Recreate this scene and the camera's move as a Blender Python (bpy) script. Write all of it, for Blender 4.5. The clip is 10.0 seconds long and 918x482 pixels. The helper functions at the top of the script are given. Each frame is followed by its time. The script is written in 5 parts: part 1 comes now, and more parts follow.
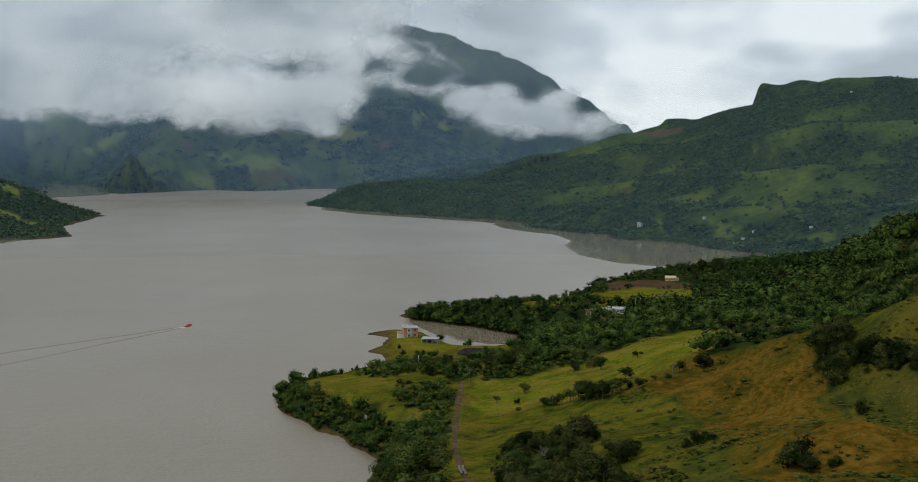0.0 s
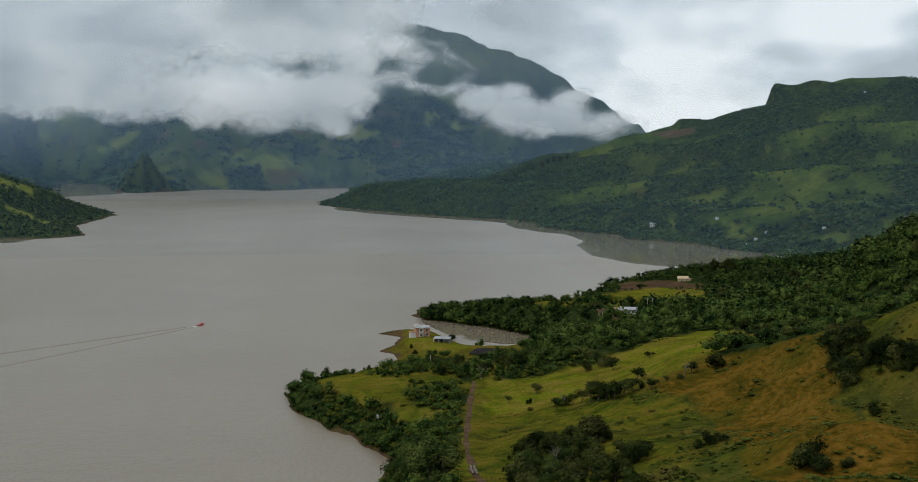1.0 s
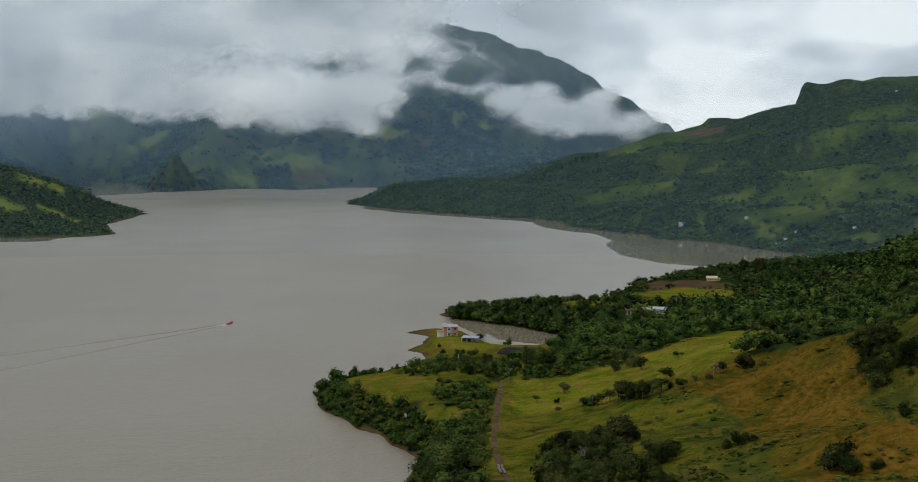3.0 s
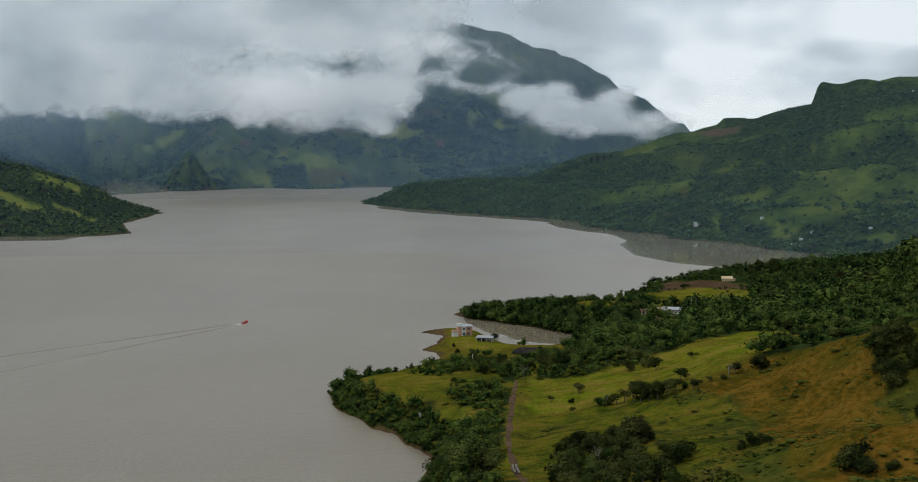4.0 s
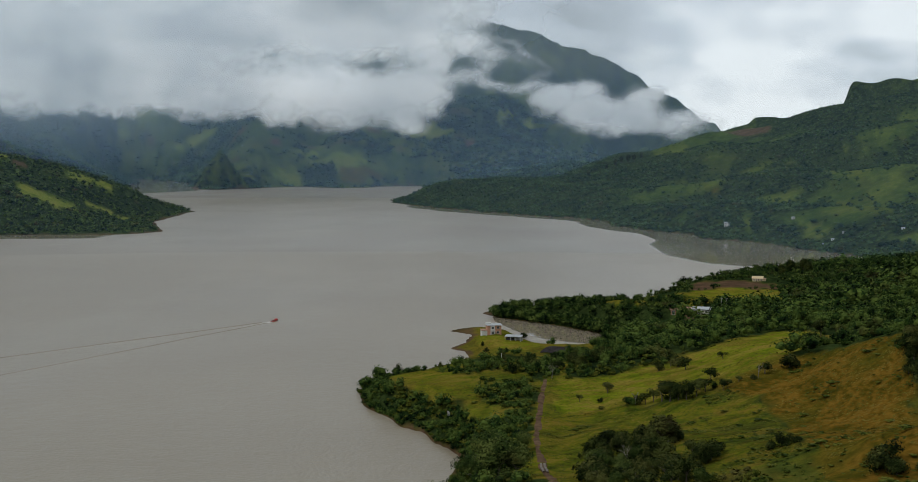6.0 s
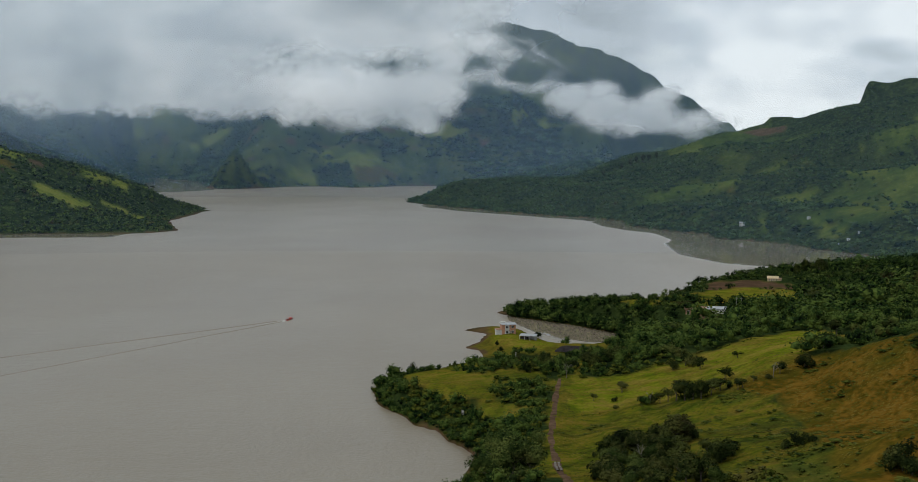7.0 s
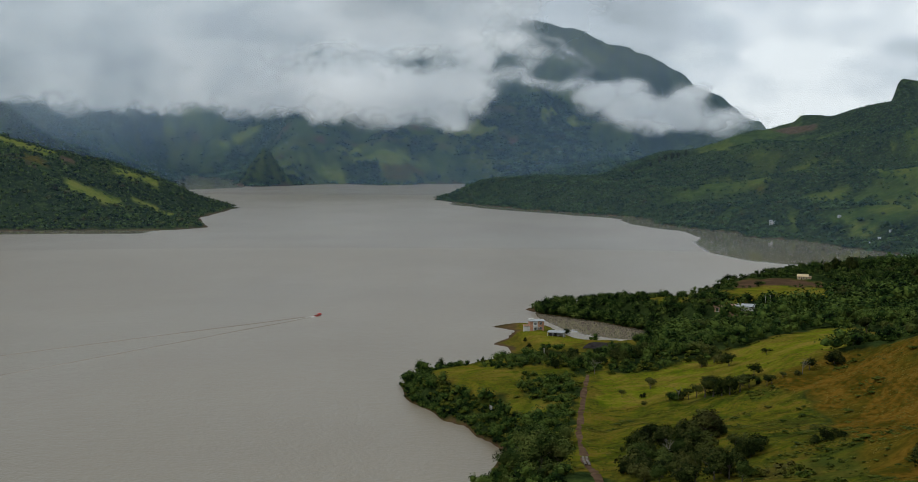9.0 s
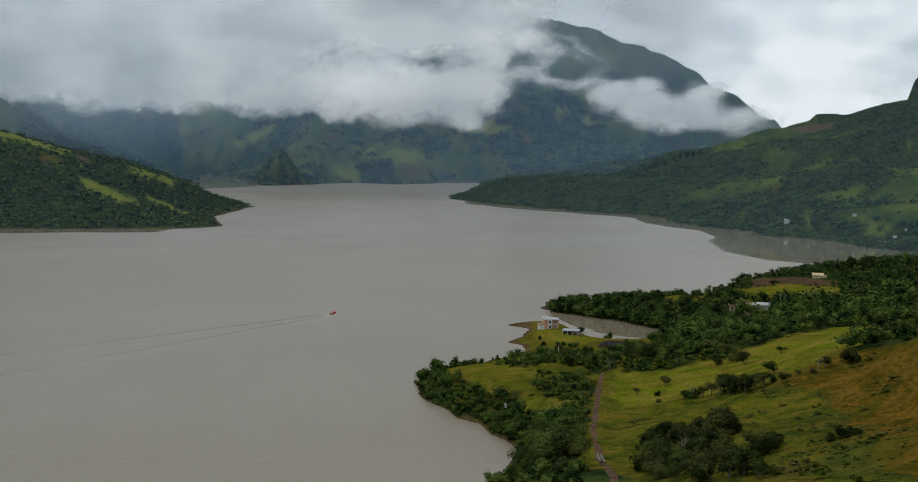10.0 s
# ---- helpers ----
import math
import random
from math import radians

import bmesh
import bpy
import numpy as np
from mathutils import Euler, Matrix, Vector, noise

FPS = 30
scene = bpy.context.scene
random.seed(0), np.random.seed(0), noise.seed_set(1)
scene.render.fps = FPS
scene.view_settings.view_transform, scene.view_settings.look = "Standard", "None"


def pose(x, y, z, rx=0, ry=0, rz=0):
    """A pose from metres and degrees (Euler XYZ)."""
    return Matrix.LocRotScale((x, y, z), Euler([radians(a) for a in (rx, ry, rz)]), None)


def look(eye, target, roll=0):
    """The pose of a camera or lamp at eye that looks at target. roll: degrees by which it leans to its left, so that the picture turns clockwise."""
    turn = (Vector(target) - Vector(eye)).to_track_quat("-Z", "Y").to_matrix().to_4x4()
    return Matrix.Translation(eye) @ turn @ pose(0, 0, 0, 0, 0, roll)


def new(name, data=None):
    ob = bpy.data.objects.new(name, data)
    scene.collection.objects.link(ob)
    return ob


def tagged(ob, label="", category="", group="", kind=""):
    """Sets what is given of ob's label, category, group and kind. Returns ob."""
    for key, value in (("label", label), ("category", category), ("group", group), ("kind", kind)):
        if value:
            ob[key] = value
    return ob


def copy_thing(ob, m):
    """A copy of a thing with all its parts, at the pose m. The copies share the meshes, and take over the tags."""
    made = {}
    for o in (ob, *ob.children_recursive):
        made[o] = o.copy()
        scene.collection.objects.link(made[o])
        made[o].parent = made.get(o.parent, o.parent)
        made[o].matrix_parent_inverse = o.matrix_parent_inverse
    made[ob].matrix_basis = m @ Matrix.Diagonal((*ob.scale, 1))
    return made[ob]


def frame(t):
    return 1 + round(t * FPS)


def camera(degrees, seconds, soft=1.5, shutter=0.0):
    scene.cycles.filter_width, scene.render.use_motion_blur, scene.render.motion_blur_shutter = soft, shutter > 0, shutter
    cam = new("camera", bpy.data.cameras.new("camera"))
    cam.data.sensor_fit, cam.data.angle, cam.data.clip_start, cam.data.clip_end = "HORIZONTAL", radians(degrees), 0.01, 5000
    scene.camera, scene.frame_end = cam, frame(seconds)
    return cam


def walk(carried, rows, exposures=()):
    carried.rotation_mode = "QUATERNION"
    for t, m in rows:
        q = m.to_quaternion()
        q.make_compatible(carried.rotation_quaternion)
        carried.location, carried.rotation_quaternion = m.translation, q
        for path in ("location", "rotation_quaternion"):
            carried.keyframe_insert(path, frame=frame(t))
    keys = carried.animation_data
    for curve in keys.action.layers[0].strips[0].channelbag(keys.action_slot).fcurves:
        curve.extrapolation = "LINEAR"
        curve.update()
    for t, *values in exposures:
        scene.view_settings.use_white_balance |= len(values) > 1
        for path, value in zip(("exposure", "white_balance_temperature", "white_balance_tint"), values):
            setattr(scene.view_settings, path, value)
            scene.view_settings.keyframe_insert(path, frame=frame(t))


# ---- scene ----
cam = camera(38.9, 10.0, 0.85)
PATH = [
    (0, pose(0.02, 0.56, 85.09, 86.189, -0.046, 0.009)),
    (0.5, pose(0.06, 0.55, 85.09, 86.184, -0.079, 0.271)),
    (1, pose(0.06, 0.53, 85.12, 86.180, -0.131, 0.554)),
    (1.5, pose(0.09, 0.47, 85.12, 86.175, -0.134, 0.856)),
    (2, pose(0.09, 0.40, 85.11, 86.166, -0.143, 1.172)),
    (2.5, pose(0.07, 0.33, 85.13, 86.151, -0.139, 1.483)),
    (4, pose(0.09, 0.15, 85.18, 86.128, -0.202, 2.452)),
    (4.5, pose(0.09, 0.10, 85.19, 86.115, -0.244, 2.781)),
    (5, pose(0.16, 0.05, 85.18, 86.111, -0.213, 3.108)),
    (5.5, pose(0.25, -0.00, 85.13, 86.097, -0.233, 3.434)),
    (7, pose(0.27, -0.10, 84.75, 86.074, -0.330, 4.411)),
    (7.5, pose(0.23, -0.19, 84.60, 86.060, -0.312, 4.714)),
    (8, pose(0.23, -0.35, 84.40, 86.053, -0.368, 5.033)),
    (8.5, pose(0.27, -0.59, 84.16, 86.032, -0.427, 5.348)),
    (9, pose(0.28, -0.88, 83.94, 85.991, -0.417, 5.671)),
    (9.5, pose(0.23, -1.18, 83.77, 85.965, -0.421, 5.987)),
    (10, pose(0.13, -1.51, 83.64, 85.946, -0.404, 6.294)),
]
EXPOSURES = [(0.0, 0.0), (10.0, 0.0)]
walk(cam, PATH, EXPOSURES)

# ================= sky and light: bright overcast, thin sun behind the clouds =================
world = bpy.data.worlds.new("overcast")
world.use_nodes = True
scene.world = world
SUN_UP, SUN_TURN = radians(50), radians(238)
# way, flatness, size and strength of the brighter and darker parts of the cloud deck
SKY_FEATURES = [((0.283, 0.953, 0.106), 1.5, 0.075, 0.44), ((0.120, 0.990, 0.072), 1.8, 0.013, 0.16), ((0.16, 0.98, 0.13), 1.0, 0.36, 0.10),
                ((0.255, 0.964, 0.076), 4.0, 0.060, -0.20), ((0.310, 0.948, 0.068), 3.0, 0.060, -0.20), ((0.136, 0.990, 0.046), 2.0, 0.035, -0.10), ((0.318, 0.944, 0.092), 2.0, 0.035, -0.16)]


def overcast_sky():
    nt = world.node_tree
    nt.nodes.clear()
    N, L = nt.nodes.new, nt.links.new
    sky = N("ShaderNodeTexSky")
    sky.sky_type, sky.sun_disc, sky.sun_elevation, sky.sun_rotation = "NISHITA", False, SUN_UP, SUN_TURN
    clear = N("ShaderNodeVectorMath")
    clear.operation = "SCALE"
    clear.inputs["Scale"].default_value = 0.10
    L(sky.outputs[0], clear.inputs[0])
    co = N("ShaderNodeTexCoord")
    stretch = N("ShaderNodeMapping")
    stretch.inputs["Scale"].default_value = (1.0, 1.0, 2.2)
    L(co.outputs["Generated"], stretch.inputs[0])
    big, fine = N("ShaderNodeTexNoise"), N("ShaderNodeTexNoise")
    for node, scale, detail in ((big, 5.5, 5.0), (fine, 17.0, 6.0)):
        node.inputs["Scale"].default_value, node.inputs["Detail"].default_value = scale, detail
        L(stretch.outputs[0], node.inputs["Vector"])
    mix = N("ShaderNodeMath")
    mix.operation = "MULTIPLY_ADD"
    mix.inputs[1].default_value = 0.6
    L(fine.outputs[0], mix.inputs[0])
    L(big.outputs[0], mix.inputs[2])
    # thin places where the sun nearly breaks through, and a low dark roll of cloud over the hill
    total = mix.outputs[0]
    for (x, y, z), flat, wide, lift in SKY_FEATURES:
        away = N("ShaderNodeVectorMath")
        away.operation = "SUBTRACT"
        away.inputs[1].default_value = (x, y, z)
        L(co.outputs["Generated"], away.inputs[0])
        squash = N("ShaderNodeVectorMath")
        squash.operation = "MULTIPLY"
        squash.inputs[1].default_value = (1.0, 1.0, flat)
        L(away.outputs[0], squash.inputs[0])
        size = N("ShaderNodeVectorMath")
        size.operation = "LENGTH"
        L(squash.outputs[0], size.inputs[0])
        fall = N("ShaderNodeMapRange")
        fall.interpolation_type = "SMOOTHSTEP"
        fall.inputs["From Min"].default_value, fall.inputs["From Max"].default_value = wide, wide * 0.25
        fall.inputs["To Max"].default_value = lift
        L(size.outputs["Value"], fall.inputs["Value"])
        both = N("ShaderNodeMath")
        L(total, both.inputs[0])
        L(fall.outputs[0], both.inputs[1])
        total = both.outputs[0]
    ramp = N("ShaderNodeValToRGB")
    ramp.color_ramp.elements[0].position, ramp.color_ramp.elements[0].color = 0.64, (0.48, 0.53, 0.56, 1)
    ramp.color_ramp.elements[1].position, ramp.color_ramp.elements[1].color = 1.08, (0.93, 0.985, 1.0, 1)
    mid = ramp.color_ramp.elements.new(0.80)
    mid.color = (0.632, 0.70, 0.748, 1)
    L(total, ramp.inputs[0])
    deck = N("ShaderNodeMix")
    deck.data_type = "RGBA"
    deck.inputs["Factor"].default_value = 0.92
    L(clear.outputs[0], deck.inputs["A"])
    L(ramp.outputs[0], deck.inputs["B"])
    bg, out = N("ShaderNodeBackground"), N("ShaderNodeOutputWorld")
    bg.inputs["Strength"].default_value = 1.04
    L(deck.outputs["Result"], bg.inputs[0])
    L(bg.outputs[0], out.inputs[0])


overcast_sky()
sun = new("sun", bpy.data.lights.new("sun", "SUN"))
sun.data.energy, sun.data.angle, sun.data.color = 1.1, radians(16), (1.0, 0.96, 0.9)
sun.matrix_world = look((0, 0, 0), (-math.sin(SUN_TURN) * math.cos(SUN_UP), -math.cos(SUN_TURN) * math.cos(SUN_UP), -math.sin(SUN_UP)))


# ================= materials =================
class Nodes:
    """A node material, built step by step."""

    def __init__(self, name):
        self.mat = bpy.data.materials.new(name)
        self.mat.use_nodes = True
        self.tree = self.mat.node_tree
        self.tree.nodes.clear()
        self.out = self.tree.nodes.new("ShaderNodeOutputMaterial")
        self.bsdf = self.add("ShaderNodeBsdfPrincipled")
        self.link(self.bsdf.outputs[0], self.out.inputs["Surface"])
        self.co = self.add("ShaderNodeTexCoord").outputs["Object"]
        self.world_co = self.add("ShaderNodeNewGeometry").outputs["Position"]

    def add(self, kind, **values):
        node = self.tree.nodes.new(kind)
        for key, value in values.items():
            node.inputs[key].default_value = value
        return node

    def link(self, a, b):
        self.tree.links.new(a, b)

    def noise(self, scale, detail=4.0, world_space=True, stretch=(1, 1, 1), rough=0.55):
        m = self.add("ShaderNodeMapping", Scale=stretch)
        self.link(self.world_co if world_space else self.co, m.inputs[0])
        n = self.add("ShaderNodeTexNoise", Scale=scale, Detail=detail, Roughness=rough)
        self.link(m.outputs[0], n.inputs["Vector"])
        return n.outputs[0]

    def ramp(self, value, stops):
        r = self.add("ShaderNodeValToRGB")
        e = r.color_ramp.elements
        while len(e) < len(stops):
            e.new(0.5)
        for item, (at, colour) in zip(e, stops):
            item.position, item.color = at, (*colour, 1)
        self.link(value, r.inputs[0])
        return r.outputs[0]

    def step(self, value, a, b):
        r = self.add("ShaderNodeMapRange")
        r.interpolation_type = "SMOOTHSTEP"
        r.inputs["From Min"].default_value, r.inputs["From Max"].default_value = a, b
        self.link(value, r.inputs["Value"])
        return r.outputs[0]

    def math(self, op, a, b):
        n = self.add("ShaderNodeMath")
        n.operation = op
        for k, v in enumerate((a, b)):
            if isinstance(v, (int, float)):
                n.inputs[k].default_value = v
            else:
                self.link(v, n.inputs[k])
        return n.outputs[0]

    def mix(self, factor, a, b, how="MIX"):
        n = self.add("ShaderNodeMix")
        n.data_type, n.blend_type = "RGBA", how
        for key, v in (("Factor", factor), ("A", a), ("B", b)):
            if isinstance(v, (int, float)):
                n.inputs[key].default_value = v
            elif isinstance(v, tuple):
                n.inputs[key].default_value = (*v, 1)
            else:
                self.link(v, n.inputs[key])
        return n.outputs["Result"]

    def bump(self, height, strength, distance):
        b = self.add("ShaderNodeBump", Strength=strength, Distance=distance)
        self.link(height, b.inputs["Height"])
        self.link(b.outputs[0], self.bsdf.inputs["Normal"])

    def done(self, colour, rough=0.8, **more):
        if isinstance(colour, tuple):
            self.bsdf.inputs["Base Color"].default_value = (*colour, 1)
        else:
            self.link(colour, self.bsdf.inputs["Base Color"])
        if isinstance(rough, (int, float)):
            self.bsdf.inputs["Roughness"].default_value = rough
        else:
            self.link(rough, self.bsdf.inputs["Roughness"])
        for key, value in more.items():
            self.bsdf.inputs[key.replace("_", " ")].default_value = value
        return self.mat


def ground_material():
    m = Nodes("ground")
    at = m.add("ShaderNodeAttribute")
    at.attribute_name = "cover"
    sep = m.add("ShaderNodeSeparateColor")
    m.link(at.outputs["Color"], sep.inputs[0])
    grass_k, dry_k, soil_k = sep.outputs
    wood_k = at.outputs["Alpha"]
    tuft, patch, broad = m.noise(1.1, 5), m.noise(0.09, 5), m.noise(0.012, 5)
    canopy, clump = m.noise(0.13, 6, rough=0.7), m.noise(0.22, 6, rough=0.65)
    streak = m.noise(0.35, 6, stretch=(1, 1, 4))
    rough = m.ramp(m.math("ADD", m.math("MULTIPLY", clump, 0.5), m.math("MULTIPLY", m.noise(0.045, 6, rough=0.65), 0.5)), [(0.40, (0.018, 0.034, 0.004)), (0.47, (0.054, 0.076, 0.006)), (0.52, (0.100, 0.104, 0.008)), (0.60, (0.145, 0.108, 0.016))])
    rough = m.mix(m.step(broad, 0.35, 0.7), rough, m.mix(0.5, rough, (0.11, 0.075, 0.018)))
    meadow = m.ramp(m.math("ADD", m.math("MULTIPLY", patch, 0.65), m.math("MULTIPLY", clump, 0.35)), [(0.38, (0.064, 0.092, 0.005)), (0.49, (0.126, 0.140, 0.010)), (0.58, (0.182, 0.142, 0.024))])
    dry = m.ramp(m.math("ADD", m.math("MULTIPLY", streak, 0.6), m.math("MULTIPLY", patch, 0.4)), [(0.40, (0.046, 0.036, 0.004)), (0.5, (0.104, 0.060, 0.008)), (0.60, (0.152, 0.083, 0.013))])
    dry = m.mix(m.math("MULTIPLY", m.step(m.noise(0.035, 6, rough=0.62), 0.47, 0.60), 0.75), dry, m.mix(m.step(clump, 0.4, 0.62), (0.042, 0.042, 0.005), (0.088, 0.072, 0.009)))
    worn = m.step(m.math("ADD", m.math("MULTIPLY", m.noise(0.05, 6, rough=0.65), 0.6), m.math("MULTIPLY", m.noise(0.4, 5), 0.4)), 0.46, 0.60)
    meadow = m.mix(m.math("MULTIPLY", worn, 0.7), meadow, m.ramp(tuft, [(0.35, (0.070, 0.062, 0.008)), (0.65, (0.150, 0.100, 0.020))]))
    rough = m.mix(m.math("MULTIPLY", worn, 0.45), rough, m.ramp(tuft, [(0.35, (0.050, 0.048, 0.006)), (0.65, (0.125, 0.080, 0.014))]))
    up = m.add("ShaderNodeAttribute")
    up.attribute_name = "upland"
    hill = m.ramp(m.math("ADD", m.math("MULTIPLY", canopy, 0.5), m.math("MULTIPLY", broad, 0.5)), [(0.40, (0.011, 0.030, 0.008)), (0.5, (0.028, 0.056, 0.012)), (0.60, (0.060, 0.086, 0.018))])
    rough = m.mix(up.outputs["Fac"], rough, hill)
    meadow = m.mix(up.outputs["Fac"], meadow, m.mix(0.84, hill, m.ramp(m.math("ADD", m.math("MULTIPLY", patch, 0.5), m.math("MULTIPLY", m.noise(0.03, 6, rough=0.65), 0.5)), [(0.40, (0.075, 0.108, 0.018)), (0.50, (0.145, 0.165, 0.026)), (0.62, (0.190, 0.182, 0.036))])))
    soil = m.ramp(patch, [(0.3, (0.050, 0.032, 0.020)), (0.7, (0.110, 0.064, 0.040))])
    # wood floor and far canopy; dark end set low as painted shade in gaps
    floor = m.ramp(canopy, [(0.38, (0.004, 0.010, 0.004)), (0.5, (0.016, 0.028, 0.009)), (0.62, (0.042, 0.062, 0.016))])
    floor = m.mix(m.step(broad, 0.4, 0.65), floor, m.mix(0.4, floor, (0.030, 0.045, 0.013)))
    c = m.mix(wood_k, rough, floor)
    c = m.mix(grass_k, c, meadow)
    c = m.mix(dry_k, c, dry)
    c = m.mix(soil_k, c, soil)
    c = m.mix(m.step(tuft, 0.62, 0.36), c, m.mix(0.25, c, (0.02, 0.025, 0.006)))
    near_grain = m.math("ADD", tuft, m.math("MULTIPLY", streak, 1.5))
    m.bump(m.math("ADD", near_grain, m.math("MULTIPLY", m.math("MULTIPLY", canopy, wood_k), 9.0)), 0.4, 0.4)
    return m.done(c, 0.95, Specular_IOR_Level=0.0)


def water_material():
    m = Nodes("lake_water")
    at = m.add("ShaderNodeAttribute")
    at.attribute_name = "calm"
    silt = m.ramp(m.noise(0.006, 3), [(0.3, (0.178, 0.147, 0.102)), (0.7, (0.208, 0.176, 0.127))])
    drift = m.math("MULTIPLY", m.math("SUBTRACT", m.noise(0.02, 6, stretch=(0.6, 0.35, 1)), 0.5), 0.5)
    calm = m.step(m.math("ADD", at.outputs["Fac"], drift), 0.25, 0.75)
    soft = m.step(m.noise(0.0035, 5, stretch=(1.0, 0.45, 1)), 0.42, 0.62)
    rough = m.math("SUBTRACT", m.math("SUBTRACT", 0.34, m.math("MULTIPLY", soft, 0.06)), m.math("MULTIPLY", calm, 0.26))
    ripple = m.math("ADD", m.noise(0.7, 4, stretch=(1, 1.2, 1)), m.math("MULTIPLY", m.noise(0.16, 3), 1.2))
    m.bump(ripple, 0.2, 0.5)
    waves = m.bsdf.inputs["Normal"].links[0].from_node
    m.link(m.math("MULTIPLY", m.math("SUBTRACT", 1.0, calm), 0.3), waves.inputs["Strength"])
    return m.done(silt, rough, IOR=1.33)


def foliage(name, dark, mid, light, scale=0.14):
    m = Nodes(name)
    isl = m.add("ShaderNodeNewGeometry").outputs["Random Per Island"]
    obj = m.add("ShaderNodeObjectInfo").outputs["Random"]
    # lowered mean and wide spread leave near-black patches, painted shade in the crowns
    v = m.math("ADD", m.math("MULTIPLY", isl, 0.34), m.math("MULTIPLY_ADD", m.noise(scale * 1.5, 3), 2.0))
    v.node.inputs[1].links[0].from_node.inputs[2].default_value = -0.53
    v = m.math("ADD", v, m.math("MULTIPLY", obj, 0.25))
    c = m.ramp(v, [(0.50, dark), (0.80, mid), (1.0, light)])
    c = m.mix(m.step(m.noise(0.045, 3), 0.58, 0.72), c, m.mix(0.5, c, (0.085, 0.062, 0.022)))
    return m.done(c, 0.8, Specular_IOR_Level=0.02)


def cloud_material():
    m = Nodes("cloud")
    at = m.add("ShaderNodeAttribute")
    at.attribute_name = "thickness"
    puff = m.math("ADD", m.noise(0.010, 5, stretch=(1, 1, 1.25), rough=0.55), m.math("MULTIPLY", m.noise(0.0018, 3, stretch=(1, 1, 1.6)), 0.8))
    v = m.math("ADD", at.outputs["Fac"], m.math("MULTIPLY", m.math("SUBTRACT", puff, 0.9), 1.1))
    alpha = m.math("MULTIPLY", m.math("MULTIPLY", m.step(v, 0.18, 1.0), m.step(at.outputs["Fac"], 0.02, 0.2)), 0.74)
    white, clear, thru, body = m.add("ShaderNodeBsdfDiffuse"), m.add("ShaderNodeBsdfTransparent"), m.add("ShaderNodeBsdfTranslucent"), m.add("ShaderNodeMixShader")
    # the billows' shading is painted here, noise from bluish grey to white
    shade_tone = m.ramp(m.noise(0.004, 6, stretch=(1, 1, 1.8)), [(0.36, (0.66, 0.70, 0.73)), (0.62, (0.98, 0.99, 0.99))])
    m.link(shade_tone, white.inputs[0])
    m.link(shade_tone, thru.inputs[0])
    body.inputs[0].default_value = 0.3
    m.link(white.outputs[0], body.inputs[1])
    m.link(thru.outputs[0], body.inputs[2])
    final = m.add("ShaderNodeMixShader")
    m.link(alpha, final.inputs[0])
    m.link(clear.outputs[0], final.inputs[1])
    m.link(body.outputs[0], final.inputs[2])
    m.link(final.outputs[0], m.out.inputs["Surface"])
    return m.mat


def haze_material(name, least):
    m = Nodes(name)
    at = m.add("ShaderNodeAttribute")
    at.attribute_name = "thickness"
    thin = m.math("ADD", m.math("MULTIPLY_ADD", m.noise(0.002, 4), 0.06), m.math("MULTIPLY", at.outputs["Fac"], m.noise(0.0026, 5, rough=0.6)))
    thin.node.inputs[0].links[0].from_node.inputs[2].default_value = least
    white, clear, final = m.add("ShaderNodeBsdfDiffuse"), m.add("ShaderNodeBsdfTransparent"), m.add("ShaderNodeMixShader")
    # haze colour of the sheet: bluer where thin, whiter where thick
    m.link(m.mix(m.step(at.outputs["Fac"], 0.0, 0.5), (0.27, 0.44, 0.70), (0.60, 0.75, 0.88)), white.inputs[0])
    m.link(thin, final.inputs[0])
    m.link(clear.outputs[0], final.inputs[1])
    m.link(white.outputs[0], final.inputs[2])
    m.link(final.outputs[0], m.out.inputs["Surface"])
    return m.mat


def plain(name, a, b, scale=3.0, rough=0.8, bump=0.2, **more):
    m = Nodes(name)
    n = m.noise(scale, 5, world_space=False)
    m.bump(n, bump, 0.05)
    return m.done(m.ramp(n, [(0.3, a), (0.7, b)]), rough, **more)


GROUND, WATER, CLOUD = ground_material(), water_material(), cloud_material()
HAZE, THIN_HAZE = haze_material("haze_sheet", 0.045), haze_material("thin_haze_sheet", 0.022)
# near-black first stop: shade of the gaps between crowns put into the leaf
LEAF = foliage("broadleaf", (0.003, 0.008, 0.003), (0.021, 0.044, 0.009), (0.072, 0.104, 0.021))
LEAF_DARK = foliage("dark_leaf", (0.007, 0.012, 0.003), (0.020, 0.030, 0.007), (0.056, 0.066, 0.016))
# lighter version of the wood leaf, with sunlight put into its colour
LEAF_SUNLIT = foliage("sunlit_leaf", (0.006, 0.014, 0.004), (0.034, 0.058, 0.012), (0.096, 0.126, 0.028))
# bluer and less dark than the near leaf: some hill haze sits in it
HILL_LEAF = foliage("hillside_leaf", (0.010, 0.025, 0.011), (0.024, 0.051, 0.019), (0.056, 0.094, 0.028), 0.02)
SHRUB = foliage("shrub_leaf", (0.016, 0.028, 0.004), (0.044, 0.060, 0.008), (0.088, 0.092, 0.014), 0.3)
BLADE = foliage("grass_blades", (0.030, 0.040, 0.005), (0.070, 0.074, 0.009), (0.140, 0.105, 0.018), 0.06)
LEAF_DULL = foliage("dull_leaf", (0.006, 0.010, 0.003), (0.026, 0.035, 0.008), (0.076, 0.078, 0.021))
